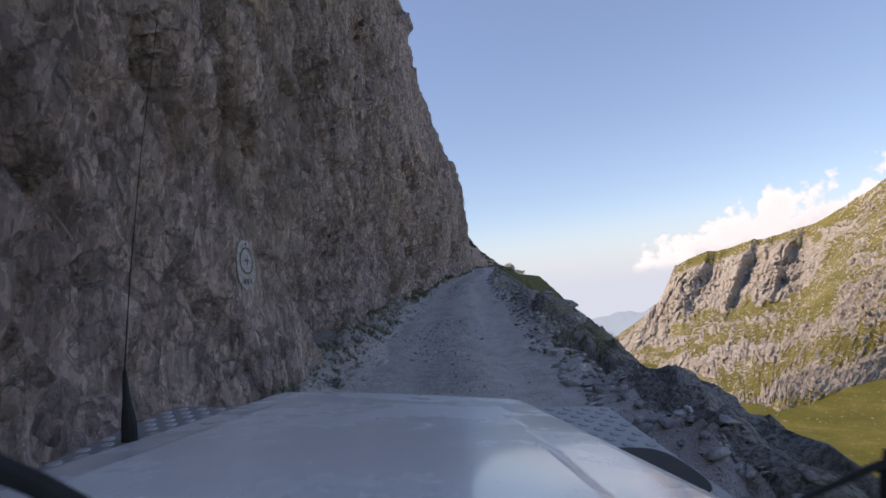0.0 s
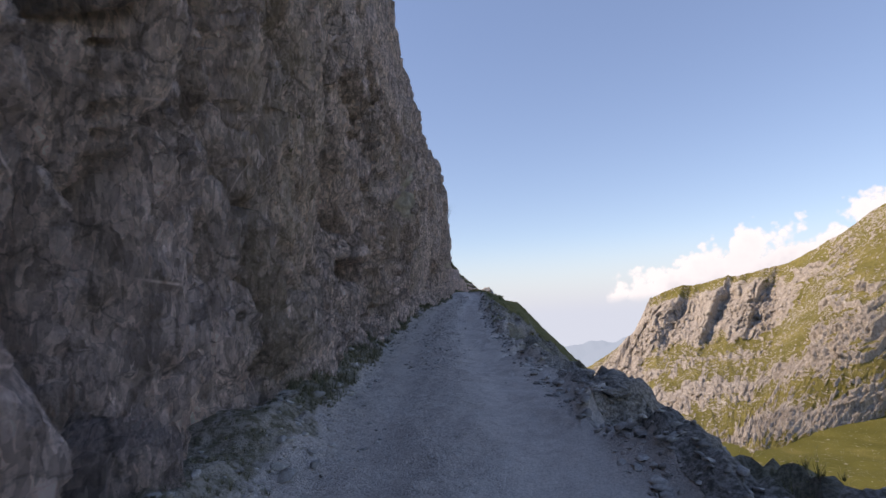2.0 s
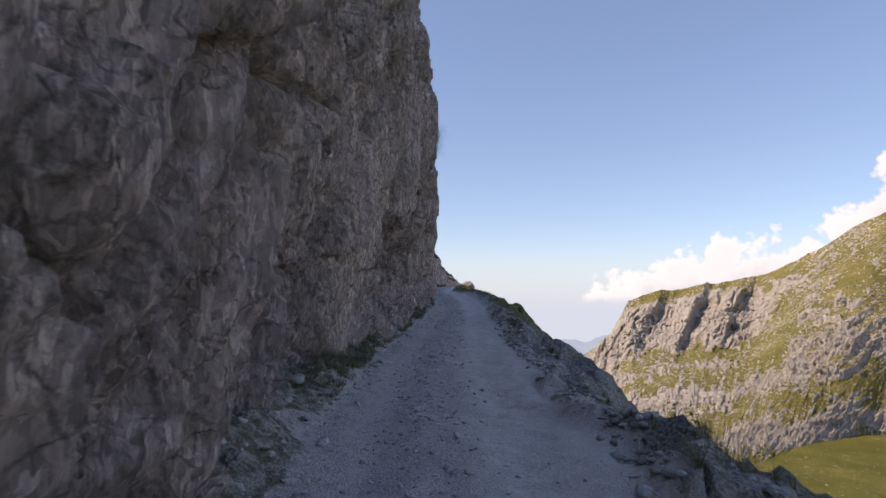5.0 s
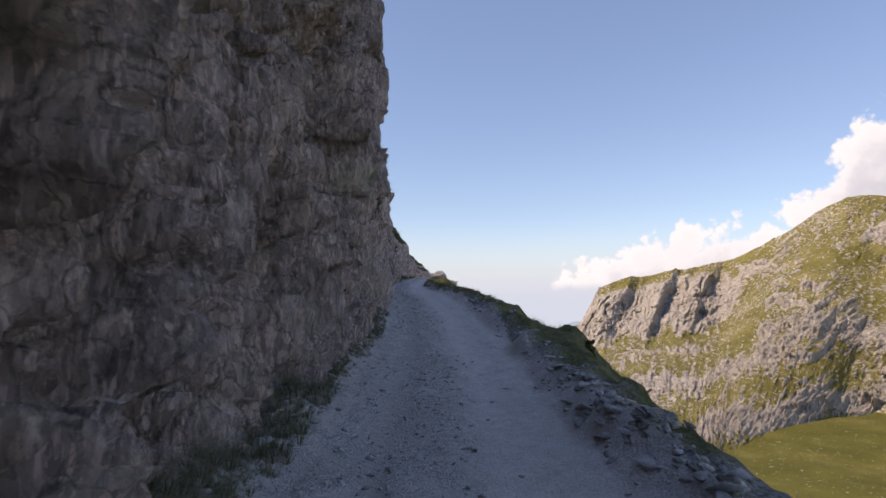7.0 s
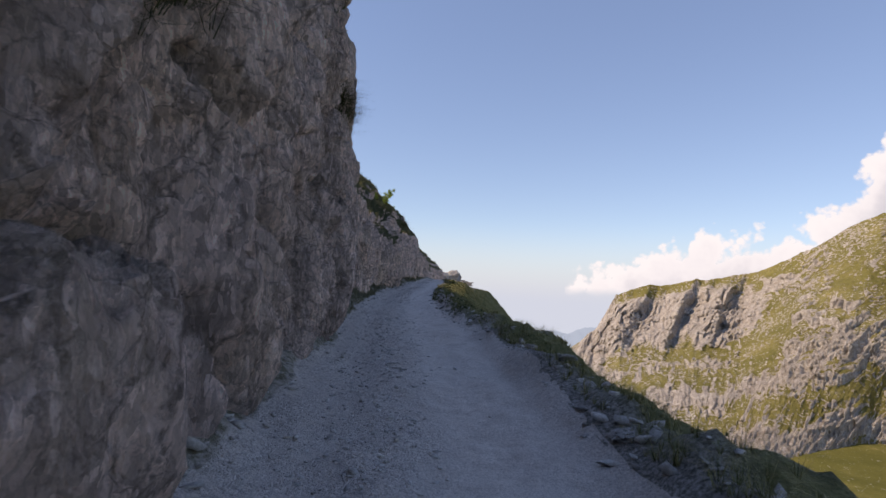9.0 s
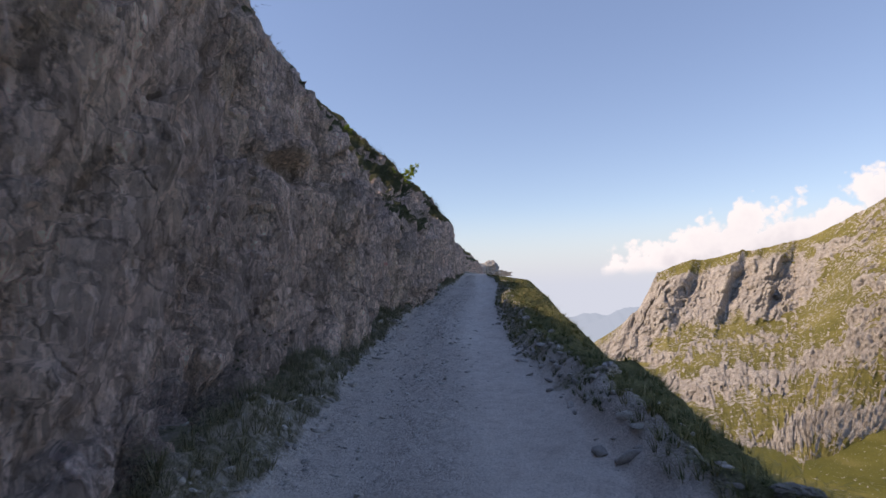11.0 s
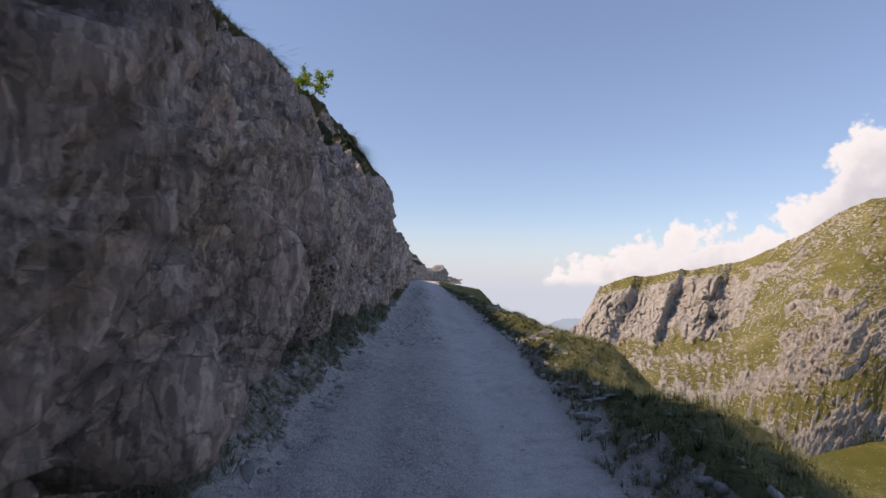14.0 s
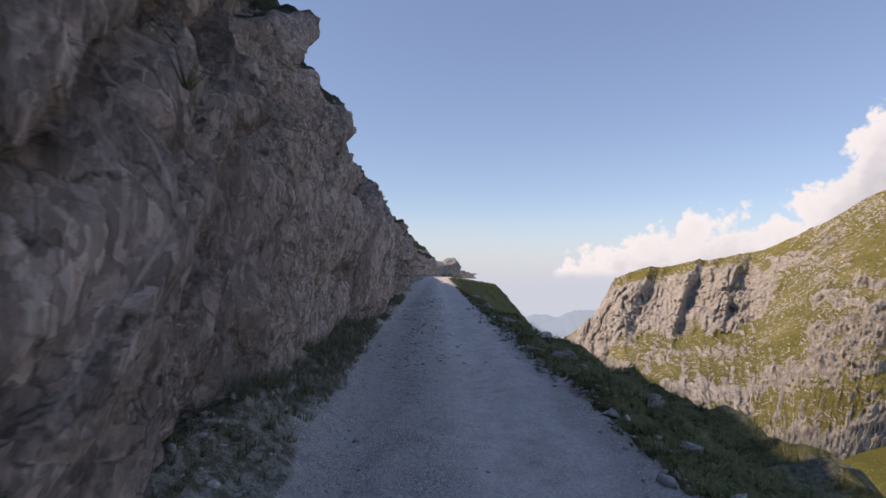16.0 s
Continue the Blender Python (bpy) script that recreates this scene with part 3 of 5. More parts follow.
def road_height(y, o):
    """Height of the ground beside the middle line, and how far it is worn smooth by wheels."""
    p = np.stack([o, y, 0 * y], 1)
    rut = np.exp(-((o - 0.75 - 0.1 * np.sin(y * 0.13)) / 0.38) ** 2) + np.exp(-((o + 0.72 - 0.1 * np.sin(y * 0.11 + 1)) / 0.33) ** 2)
    z = 0.05 * fbm(p * 0.5, 3, 5) + 0.035 * fbm(p * 2.2, 3, 9) * (1.1 - 0.7 * rut) + 0.012 * fbm(p * 9, 2, 15) - 0.05 * rut
    inner = np.interp(y, IY, IO)
    left = np.clip((-o - inner + 0.1 - 0.12 * vnoise(p * (0, 0.6, 0), 65)) / 0.65, 0, 1)
    z += 0.34 * left ** 1.3 * (1 + 0.5 * vnoise(p * 1.2, 21)) + 0.05 * left * fbm(p * 5, 2, 25)
    e, hgt = np.interp(y, EY, EO), np.interp(y, EY, EH)
    e = e + 0.3 * fbm(p * (0, 0.5, 0), 3, 61)
    t = np.clip((o - 1.5) / np.maximum(e - 1.5, 0.3), 0, 1)
    z += hgt * (t * t * (3 - 2 * t)) * (1 + 0.6 * fbm(p * 0.8, 3, 27)) + 0.06 * t * fbm(p * 3.3, 3, 29)
    over = np.maximum(o - e, 0)
    wide = np.interp(y, EY, EW) * (1 + 0.35 * vnoise(p * (0, 0.3, 0), 63))
    z -= 0.32 * np.minimum(over, wide)
    fall = np.maximum(over - wide, 0)
    z -= 1.05 * fall * (1 - 0.45 * np.exp(-fall / 1.0))
    z += np.clip(over / 3, 0, 1) * (0.5 * fbm(p * 0.35, 4, 33) + 0.16 * fbm(p * 1.7, 3, 37))
    rocky = np.clip((62 - y) / 10, 0, 1) * np.clip((o - e + 0.5) / 0.6, 0, 1)
    if rocky.max() > 0:
        r1, k1 = blocks(p * (0.9, 0.8, 1), 201, 0.8)
        r2, k2 = blocks(p * (2.4, 2.1, 1) + 3.1, 211, 0.8)
        z += rocky * (0.20 * r1 + 0.10 * r2 - 0.10 * k1 ** 2 - 0.05 * k2 ** 2)
    worn = 0.35 * rut + 0.75 / (1 + np.exp(-(o - 0.35 + 0.25 * vnoise(p * 0.7, 77)) * 5)) * (1 - t)
    overgrown = np.clip((-o - inner - 0.1 + 0.22 * fbm(p * (1.5, 0.9, 0), 3, 67)) / 0.16, 0, 1) * np.interp(y, [0, 14, 20], [0.35, 0.5, 1])
    g = np.interp(y, GY, GO)
    overgrown = np.maximum(overgrown, np.clip((o - g - 0.12 + 0.2 * fbm(p * (1.5, 0.9, 0), 3, 69)) / 0.25, 0, 1) * np.interp(y, [0, 55, 64], [0.35, 0.4, 0.9]))
    return z, np.clip(worn, 0, 1), t, over, overgrown


def build_ground():
    yy = np.concatenate([np.arange(-60, -2, 0.5), np.arange(-2, 142, 0.10), np.arange(142, 300, 0.5)])
    oo = np.arange(-2.9, 2.0, 0.08)
    Y, O = np.meshgrid(yy, oo, indexing="ij")
    z, rut, t, over, grown = road_height(Y.ravel(), O.ravel())
    sheet("road", road_x(Y) + O, Y, road_z(Y) + z.reshape(Y.shape), [ROAD], "unpaved road of pale grey limestone gravel with wheel ruts", "road", mask=rut.reshape(Y.shape), turf=grown.reshape(Y.shape))
    yy = np.concatenate([np.arange(-60, -2, 0.6), np.arange(-2, 142, 0.17), np.arange(142, 300, 0.6)])
    oo = np.concatenate([np.arange(1.94, 8, 0.11), 8 + 92 * np.linspace(0, 1, 60) ** 1.6])
    Y, O = np.meshgrid(yy, oo, indexing="ij")
    z, rut, t, over, grown = road_height(Y.ravel(), O.ravel())
    p = np.stack([O.ravel(), Y.ravel(), 0 * z], 1)
    stony = np.clip(1.15 - over * np.where(Y.ravel() < 56, 0.25, 1.2) - np.clip((Y.ravel() - 50) / 12, 0, 1) * np.clip((O.ravel() - 1.9) / 0.6, 0, 1) + 0.5 * fbm(p * 0.6, 3, 91) - 1.3 * np.clip((Y.ravel() - 82) / 8, 0, 1), 0, 1)
    zz = np.maximum(road_z(Y) + z.reshape(Y.shape) - 0.004, -96 + 1.5 * vnoise(p * 0.05, 7).reshape(Y.shape))
    sheet("verge_slope", road_x(Y) + O, Y, zz, [TURF], "steep grassy and stony slope falling away from the road", "slope", mask=stony.reshape(Y.shape))


build_ground()


# ---- mountain across the valley ----
RIDGE = [(150, 850, -135), (230, 885, -100), (302, 900, -66), (338, 919, -40), (355, 923, -14), (372, 926, 14), (408, 921, 26), (455, 909, 34),
         (524, 881, 47), (557, 871, 52), (588, 812, 77), (598, 765, 97), (604, 720, 117), (614, 684, 131), (624, 660, 130), (632, 630, 122), (660, 560, 130), (690, 420, 150), (700, 200, 160)]
FOOT = [(40, 520, -150), (70, 480, -140), (100, 440, -130), (120, 410, -122), (140, 395, -116), (155, 385, -112), (170, 378, -108), (185, 376, -104), (200, 378, -101), (215, 385, -99),
        (232, 397, -98), (255, 410, -98), (285, 425, -98), (315, 440, -98), (350, 455, -98), (385, 472, -98), (430, 480, -97), (510, 420, -95), (560, 200, -90)]


def build_mountain():
    R, F = np.array(RIDGE, float), np.array(FOOT, float)
    n, m = 640, 360
    u = np.linspace(0, len(R) - 1, n)
    k = np.arange(len(R))
    rr = np.stack([np.interp(u, k, R[:, a]) for a in range(3)], 1)
    ff = np.stack([np.interp(u, k, F[:, a]) for a in range(3)], 1)
    v = np.linspace(-0.2, 1.10, m)
    V = v[None, :, None]
    P = rr[:, None] + (ff - rr)[:, None] * V
    back = np.clip(-V[..., 0], 0, 1)
    vc = np.clip(V[..., 0], 0, 1.12)
    steep = np.interp(u, [0, 2, 4, 9, 11, 18], [1.0, 0.8, 0.45, 0.52, 0.8, 0.9])[:, None]
    P[..., 2] = np.where(V[..., 0] >= 0, rr[:, None, 2] + (ff - rr)[:, None, 2] * vc ** steep, rr[:, None, 2] - back * 260)
    q = P.reshape(-1, 3)
    uu, vv = np.repeat(u, m), np.tile(v, n)
    along = np.repeat(np.concatenate([[0], np.cumsum(np.hypot(*np.diff(rr[:, :2], axis=0).T))]), m)
    qn = np.stack([along, 0.35 * q[:, 1], 0.8 * q[:, 2]], 1)
    f1, f2 = fbm(qn / 90.0, 4, 3), fbm(qn / 28.0, 4, 13)
    g = np.stack([along - 0.55 * q[:, 2], q[:, 1] * 0.5, (q[:, 2] + 0.55 * along) * 0.75], 1)
    b2, c2 = blocks(g / 17.0, 17, 0.9)
    b3, c3 = blocks(g / 6.5, 27, 0.9)
    b4, c4 = blocks(g / 3.0, 37, 0.9)
    # buttresses: beds that lean with the strata and break off towards one side
    lean = along - np.interp(vv, [0, 0.45, 0.8], [0.65, 0.6, 0.3]) * (q[:, 2] - 20) + 5 * f1 + 2.0 * f2
    s1, s2, s3 = saw(lean / 62.0 + 0.15), saw(lean / 24.0 + 0.35 * f2), saw(lean / 8.5 + 0.7 * f2)
    stop = np.interp(9.0, k, np.concatenate([[0], np.cumsum(np.hypot(*np.diff(R[:, :2], axis=0).T))]))
    end = np.clip((stop + 14 * f2 + 0.55 * (q[:, 2] - 40) - along) / 9.0, 0, 1)                 # the head breaks off in a steep shaded wall
    bell = np.exp(-((vv - 0.13) / 0.20) ** 2) * np.interp(uu, [1.5, 3.5, 9.2, 10.2, 13, 18], [0.4, 1, 1, 0.4, 0.25, 0.1]) * (0.15 + 0.85 * end)
    head = np.clip(1.35 - np.abs(vv - 0.16 - 0.05 * f2) / np.interp(uu, [3, 5, 8, 9.5], [0.26, 0.22, 0.2, 0.14]), 0, 1) * np.interp(uu, [1.5, 3.5, 9.2, 10, 13, 18], [0.5, 1, 1, 0.3, 0.15, 0.1])
    crest = np.clip(1.2 - np.abs(vv - 0.08 + 0.03 * f2) / 0.06, 0, 1) * np.interp(uu, [8.5, 9.5, 10.8, 11.6, 14], [0, 1, 0.9, 0.35, 0.1])
    low = np.clip(1.2 - np.abs(vv - 0.93 + 0.03 * f1 + 0.03 * f2) / 0.09, 0, 1) * np.interp(uu, [6, 9, 18], [0.6, 1, 1])
    mid = np.clip(1.1 - np.abs(vv - np.interp(uu, [5, 9, 13, 18], [0.66, 0.72, 0.66, 0.60]) + 0.06 * f1 + 0.05 * f2) / 0.14, 0, 1) * 0.95
    left = np.clip(1.0 - np.abs(vv - 0.48 + 0.05 * f1) / 0.10, 0, 1) * np.interp(uu, [2, 4, 8, 9.5], [0.5, 0.85, 0.75, 0.1])
    crag = np.maximum.reduce([head, crest, low, mid, left])
    # ledges: steep bare faces, gentle grown steps, rising with the flank
    lines = q[:, 2] - 0.22 * along + 9 * f1 + 3.0 * f2
    step, bare = np.zeros(len(q)), np.zeros(len(q))
    for i, (period, reach) in enumerate(((26.0, 7.0), (11.0, 3.6), (4.8, 1.9))):
        ph = lines / period + 0.7 * fbm(qn / (1.6 * period), 2, 101 + i)
        ph = ph - np.floor(ph)
        share = np.clip(-0.12 + 0.95 * crag + 1.0 * fbm(qn / (2.6 * period), 3, 111 + 7 * i), 0, 1)
        step += reach * share * np.where(ph < 0.35, ph / 0.35, (1 - ph) / 0.65)
        bare = np.maximum(bare, share * np.clip(1.6 - np.abs(ph - 0.2) / 0.18, 0, 1))
    bits = np.clip((fbm(qn / 5.0, 4, 41, 0.66) - 0.55 - 0.12 * f1) * 2.2, 0, 0.7) * (vv > 0.06)
    rock = np.clip(np.maximum.reduce([bare, 0.85 * crag ** 1.5, head * end, bits]) + 0.10 * f2, 0, 1)
    # a thin grown rim along the top of the head
    rock *= 1 - 0.7 * np.clip(1.3 - (vv + 0.02 * f2) / 0.014, 0, 1) * np.interp(uu, [4.6, 5.6, 9.5, 10.5], [0, 1, 1, 0])
    d = bell * (34 * s1 + 12 * s2 * np.clip(0.75 + 1.1 * f2, 0.1, 1.8) + 4.0 * s3 * np.clip(0.7 + 1.2 * fbm(qn / 12.0, 2, 83), 0, 1.8) + 2.0 * b2) + step + rock * (2.0 * s3 * (1 - 0.9 * np.maximum(low, 0.8 * mid)) + 1.6 * b2 + 2.4 * b3 + 1.9 * b4 - 0.6 * c2 ** 2 - 0.8 * c3 ** 2 - 0.4 * c4 ** 2) + 6 * f1 + 2.0 * f2
    edge = np.clip((vv + 0.01) / 0.04, 0, 1) * np.clip((1.11 - vv) / 0.1, 0, 1)
    top = np.clip(1 - np.abs(vv) / 0.05, 0, 1)
    q[:, 0] -= d * np.interp(uu, [7.5, 10.5], [0.38, 0.72]) * edge
    q[:, 1] -= d * np.interp(uu, [7.5, 10.5], [0.86, 0.52]) * edge
    q[:, 2] += d * 0.25 * edge + top * (3.0 * s1 + 1.0 * s2 + 0.3 * b3) * np.interp(uu, [3, 9, 10.5, 12.5, 14], [1, 1, 0.8, 0.6, 0.25])
    q = q.reshape(n, m, 3)
    sheet("mountain_slope", q[..., 0], q[..., 1], q[..., 2], [FAR], "sunlit mountain flank of grass and pale limestone crags", "mountain", mask=rock.reshape(n, m))


build_mountain()


# ---- valley floor out to the horizon ----
def build_valley():
    k = Mat("valley_meadow", 0.95, 0.1)
    d = k.noise(0.03, 6, 0.65)
    f = k.noise(0.4, 6, 0.7)
    col = k.ramp(d, [(0.3, (0.085, 0.085, 0.02)), (0.55, (0.125, 0.118, 0.03)), (0.72, (0.19, 0.165, 0.055))])
    col = k.mix(k.step(k.noise(1.1, 5, 0.6), 0.35, 0.6, 0.5, 0.0), col, (0.06, 0.06, 0.018))
    col = k.mix(k.step(f, 0.62, 0.66), col, (0.42, 0.40, 0.36))
    mat = k.done(col, k.bump(f, 0.6, 0.6))
    a = np.sinh(np.linspace(-1, 1, 200) * 4.2) / np.sinh(4.2)
    X, Y = np.meshgrid(200 + a * 4300, 300 + a * 4300, indexing="ij")
    q = np.stack([X.ravel(), Y.ravel(), 0 * X.ravel()], 1)
    r = np.maximum(Y - 650, 0) + np.maximum(-X - 200, 0) * 0.2
    z = -98 - np.minimum(r * 0.35, 420) + (2.0 * fbm(q * 0.02, 3, 4)).reshape(X.shape)
    sheet("ground", X, Y, z, [mat], "green valley meadow strewn with pale stones", "ground")


build_valley()


# ---- distance: hazy hills and cloud ----
def glow_material(name, setup):
    k = Mat(name)
    em = k.add("ShaderNodeEmission")
    tr = k.add("ShaderNodeBsdfTransparent")
    mx = k.add("ShaderNodeMixShader")
    col, strength, alpha = setup(k)
    k.link(col, em.inputs["Color"]) if not isinstance(col, tuple) else None
    if isinstance(col, tuple):
        em.inputs["Color"].default_value = (*col, 1)
    em.inputs["Strength"].default_value = strength
    k.link(alpha, mx.inputs[0])
    k.link(tr.outputs[0], mx.inputs[1])
    k.link(em.outputs[0], mx.inputs[2])
    k.link(mx.outputs[0], k.t.nodes["Material Output"].inputs["Surface"])
    return k.m


# painted haze: a curved sheet that glows pale blue and fades upward
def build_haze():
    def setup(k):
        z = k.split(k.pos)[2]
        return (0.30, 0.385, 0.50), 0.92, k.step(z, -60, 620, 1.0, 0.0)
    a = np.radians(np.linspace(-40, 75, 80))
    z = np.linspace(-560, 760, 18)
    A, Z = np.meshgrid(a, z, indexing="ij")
    sheet("backdrop_haze", 4350 * np.sin(A), 4350 * np.cos(A), Z, [glow_material("painted_haze_glow", setup)], "glowing sheet painted as pale haze over the far plain", "haze")


build_haze()


def build_hills():
    k = Mat("haze_glow_hill", 1.0, 0.0)
    # haze is put into the colour: a dim blue glow over near-black
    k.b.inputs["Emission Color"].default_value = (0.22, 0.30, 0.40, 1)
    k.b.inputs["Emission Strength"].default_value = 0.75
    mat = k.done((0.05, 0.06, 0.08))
    for x0, x1, y, top, seed in ((720, 2300, 3350, -80, 1), (200, 1700, 3900, -215, 2)):
        xs = np.linspace(x0, x1, 160)
        p = np.stack([xs / 300, 0 * xs + seed * 3.3, 0 * xs], 1)
        s = (xs - x0) / (x1 - x0)
        crest = -420 + (top + 420) * np.clip(s * 1.6, 0, 1) ** 0.7 + 38 * fbm(p, 5, seed)
        w = np.linspace(0, 1, 10)
        X = np.repeat(xs[:, None], 10, 1)
        Y = y - 500 * (1 - w)[None] + 0 * X
        Z = -560 + (crest[:, None] + 560) * w[None]
        sheet("backdrop_hill_%d" % seed, X, Y, Z, [mat], "far ridge beyond the valley, haze painted on as a blue glow", "hill")


build_hills()


def build_cloud():
    def setup(k):
        tc = k.add("ShaderNodeTexCoord").outputs["Object"]
        x, y, z = k.split(tc)
        u = k.math('DIVIDE', k.math('ADD', x, 1300.0), 2800.0)
        top = k.ramp(u, [(0.06, (0.075,) * 3), (0.12, (0.115,) * 3), (0.30, (0.235,) * 3), (0.43, (0.31,) * 3), (0.55, (0.30,) * 3), (0.63, (0.34,) * 3), (0.70, (0.47,) * 3), (0.78, (0.70,) * 3), (0.90, (0.80,) * 3)])
        h = k.math('MULTIPLY', top, 1600.0)
        n = k.noise(0.0042, 8, 0.6, tc, 0.3)
        wisp = k.noise(0.016, 7, 0.65, tc)
        puffs = []
        for size, depth in ((0.0048, 1.0), (0.0115, 0.55), (0.027, 0.30)):
            warp = k.add("ShaderNodeVectorMath", operation='ADD')
            bend = k.add("ShaderNodeVectorMath", operation='SCALE')
            bend.inputs["Scale"].default_value = 0.22 / size
            src = k.add("ShaderNodeTexNoise")
            src.inputs["Scale"].default_value = size * 1.3
            k.link(tc, src.inputs["Vector"])
            k.link(src.outputs["Color"], bend.inputs[0])
            k.link(tc, warp.inputs[0])
            k.link(bend.outputs[0], warp.inputs[1])
            puffs.append(k.math('MULTIPLY', k.math('SUBTRACT', 0.55, k.voronoi(size, warp.outputs[0], 'F1')), depth))
        puff = k.math('ADD', k.math('ADD', puffs[0], puffs[1]), puffs[2])
        d = k.math('SUBTRACT', h, z)
        d = k.math('ADD', d, k.math('ADD', k.math('MULTIPLY', puff, 300.0), k.math('MULTIPLY', k.math('SUBTRACT', n, 0.5), 420.0)))
        a = k.step(k.math('ADD', d, k.math('MULTIPLY', k.math('SUBTRACT', wisp, 0.5), 120.0)), -10, 95)
        low = k.step(k.math('ADD', z, k.math('MULTIPLY', n, 90.0)), 70, 150)
        left = k.step(k.math('ADD', x, k.math('MULTIPLY', n, 260.0)), -1010, -930)
        a = k.math('MULTIPLY', k.math('MULTIPLY', a, low), left)
        # the cloud sheet glows; sunlit rims and greyer body are painted into its colour
        shade = k.math('ADD', k.step(d, 40, 520), k.math('MULTIPLY', puff, -0.45))
        col = k.ramp(shade, [(0.0, (0.86, 0.97, 1.10)), (0.35, (0.79, 0.89, 1.03)), (1.0, (0.59, 0.68, 0.83))])
        return col, 0.50, a
    me_x, me_z = np.meshgrid(np.linspace(-1300, 1500, 30), np.linspace(-50, 1550, 20), indexing="ij")
    ob = sheet("backdrop_cloud", me_x, 0 * me_x, me_z, [glow_material("cumulus", setup)], "bank of white cumulus cloud behind the ridge", "cloud")
    a = radians(33)
    ob.matrix_world = Matrix.Translation((4200 * math.sin(a), 4200 * math.cos(a), 0)) @ Matrix.Rotation(-a, 4, 'Z')


build_cloud()


# ---- loose things ----
def part(name, bm, mat, parent=None, label="", smooth=False):
    me = bpy.data.meshes.new(name)
    bm.to_mesh(me)
    bm.free()
    for f in me.polygons:
        f.use_smooth = smooth
    me.materials.append(mat)
    ob = new(name, me)
    if parent is not None:
        ob.parent = parent
    return tagged(ob, label)


def soup(name, verts, faces, mat, label, category, kind="stuff"):
    """Many small pieces as one mesh. faces: rows of three."""
    me = bpy.data.meshes.new(name)
    me.vertices.add(len(verts))
    me.vertices.foreach_set("co", verts.astype(np.float32).ravel())
    me.loops.add(faces.size)
    me.loops.foreach_set("vertex_index", faces.astype(np.int32).ravel())
    me.polygons.add(len(faces))
    me.polygons.foreach_set("loop_start", (np.arange(len(faces)) * 3).astype(np.int32))
    me.update(calc_edges=True)
    me.validate()
    me.materials.append(mat)
    return tagged(new(name, me), label, category, "", kind)


def random_island(k):
    return k.geo.outputs["Random Per Island"]


def stone_material(name, lift):
    k = Mat(name, 0.85, 0.3)
    r = random_island(k)
    col = k.ramp(r, [(0.0, (0.24 + lift, 0.23 + lift, 0.22 + lift)), (0.5, (0.40 + lift, 0.385 + lift, 0.365 + lift)), (1.0, (0.58 + lift, 0.56 + lift, 0.535 + lift))])
    f = k.noise(30, 5, 0.7)
    col = k.mix(k.step(f, 0.4, 0.62, 0.5, 0.0), col, (0.20, 0.19, 0.18))
    return k.done(col, k.bump(f, 0.7, 0.02))


def boulder_material():
    k = Mat("weathered_boulder", 0.85, 0.3)
    obj = k.add("ShaderNodeObjectInfo").outputs["Random"]
    col = k.ramp(obj, [(0.0, (0.30, 0.29, 0.28)), (1.0, (0.52, 0.50, 0.48))])
    f, m = k.noise(18, 7, 0.7), k.noise(4, 6, 0.65)
    col = k.mix(k.step(m, 0.42, 0.6, 0.6, 0.0), col, (0.17, 0.165, 0.155))
    col = k.mix(k.step(f, 0.36, 0.56, 0.5, 0.0), col, (0.12, 0.115, 0.11))
    return k.done(col, k.bump(f, 0.8, 0.03, k.bump(m, 0.8, 0.08)))


def blade_material(name, a, b, c):
    k = Mat(name, 0.8, 0.2)
    r = random_island(k)
    col = k.ramp(r, [(0.0, a), (0.55, b), (1.0, c)])
    k.b.inputs["Subsurface Weight"].default_value = 0.0
    return k.done(col)


STONE, GRAVEL, BOULDER = stone_material("loose_limestone", 0.04), stone_material("road_gravel", 0.06), boulder_material()
GRASS = blade_material("dry_alpine_grass", (0.09, 0.10, 0.035), (0.18, 0.18, 0.07), (0.38, 0.32, 0.16))
WEED = blade_material("roadside_weeds", (0.05, 0.065, 0.025), (0.09, 0.11, 0.04), (0.17, 0.17, 0.07))
DARK = blade_material("shaded_weeds", (0.05, 0.06, 0.03), (0.085, 0.095, 0.045), (0.15, 0.155, 0.08))
FOOT_WEED = blade_material("grey_green_weeds", (0.11, 0.115, 0.065), (0.19, 0.185, 0.11), (0.36, 0.33, 0.22))
LEAF = blade_material("shrub_leaves", (0.10, 0.16, 0.03), (0.17, 0.26, 0.05), (0.28, 0.38, 0.09))
leaf_nodes = LEAF.node_tree
glow, both = leaf_nodes.nodes.new("ShaderNodeBsdfTranslucent"), leaf_nodes.nodes.new("ShaderNodeMixShader")
glow.inputs["Color"].default_value, both.inputs[0].default_value = (0.32, 0.42, 0.06, 1), 0.5
leaf_nodes.links.new(leaf_nodes.nodes["Principled BSDF"].outputs[0], both.inputs[1])
leaf_nodes.links.new(glow.outputs[0], both.inputs[2])
leaf_nodes.links.new(both.outputs[0], leaf_nodes.nodes["Material Output"].inputs["Surface"])
rng = np.random.default_rng(7)

ICO_V = np.array([(0, 1, 1.618), (0, -1, 1.618), (0, 1, -1.618), (0, -1, -1.618), (1, 1.618, 0), (-1, 1.618, 0), (1, -1.618, 0), (-1, -1.618, 0), (1.618, 0, 1), (1.618, 0, -1), (-1.618, 0, 1), (-1.618, 0, -1)]) / 1.9
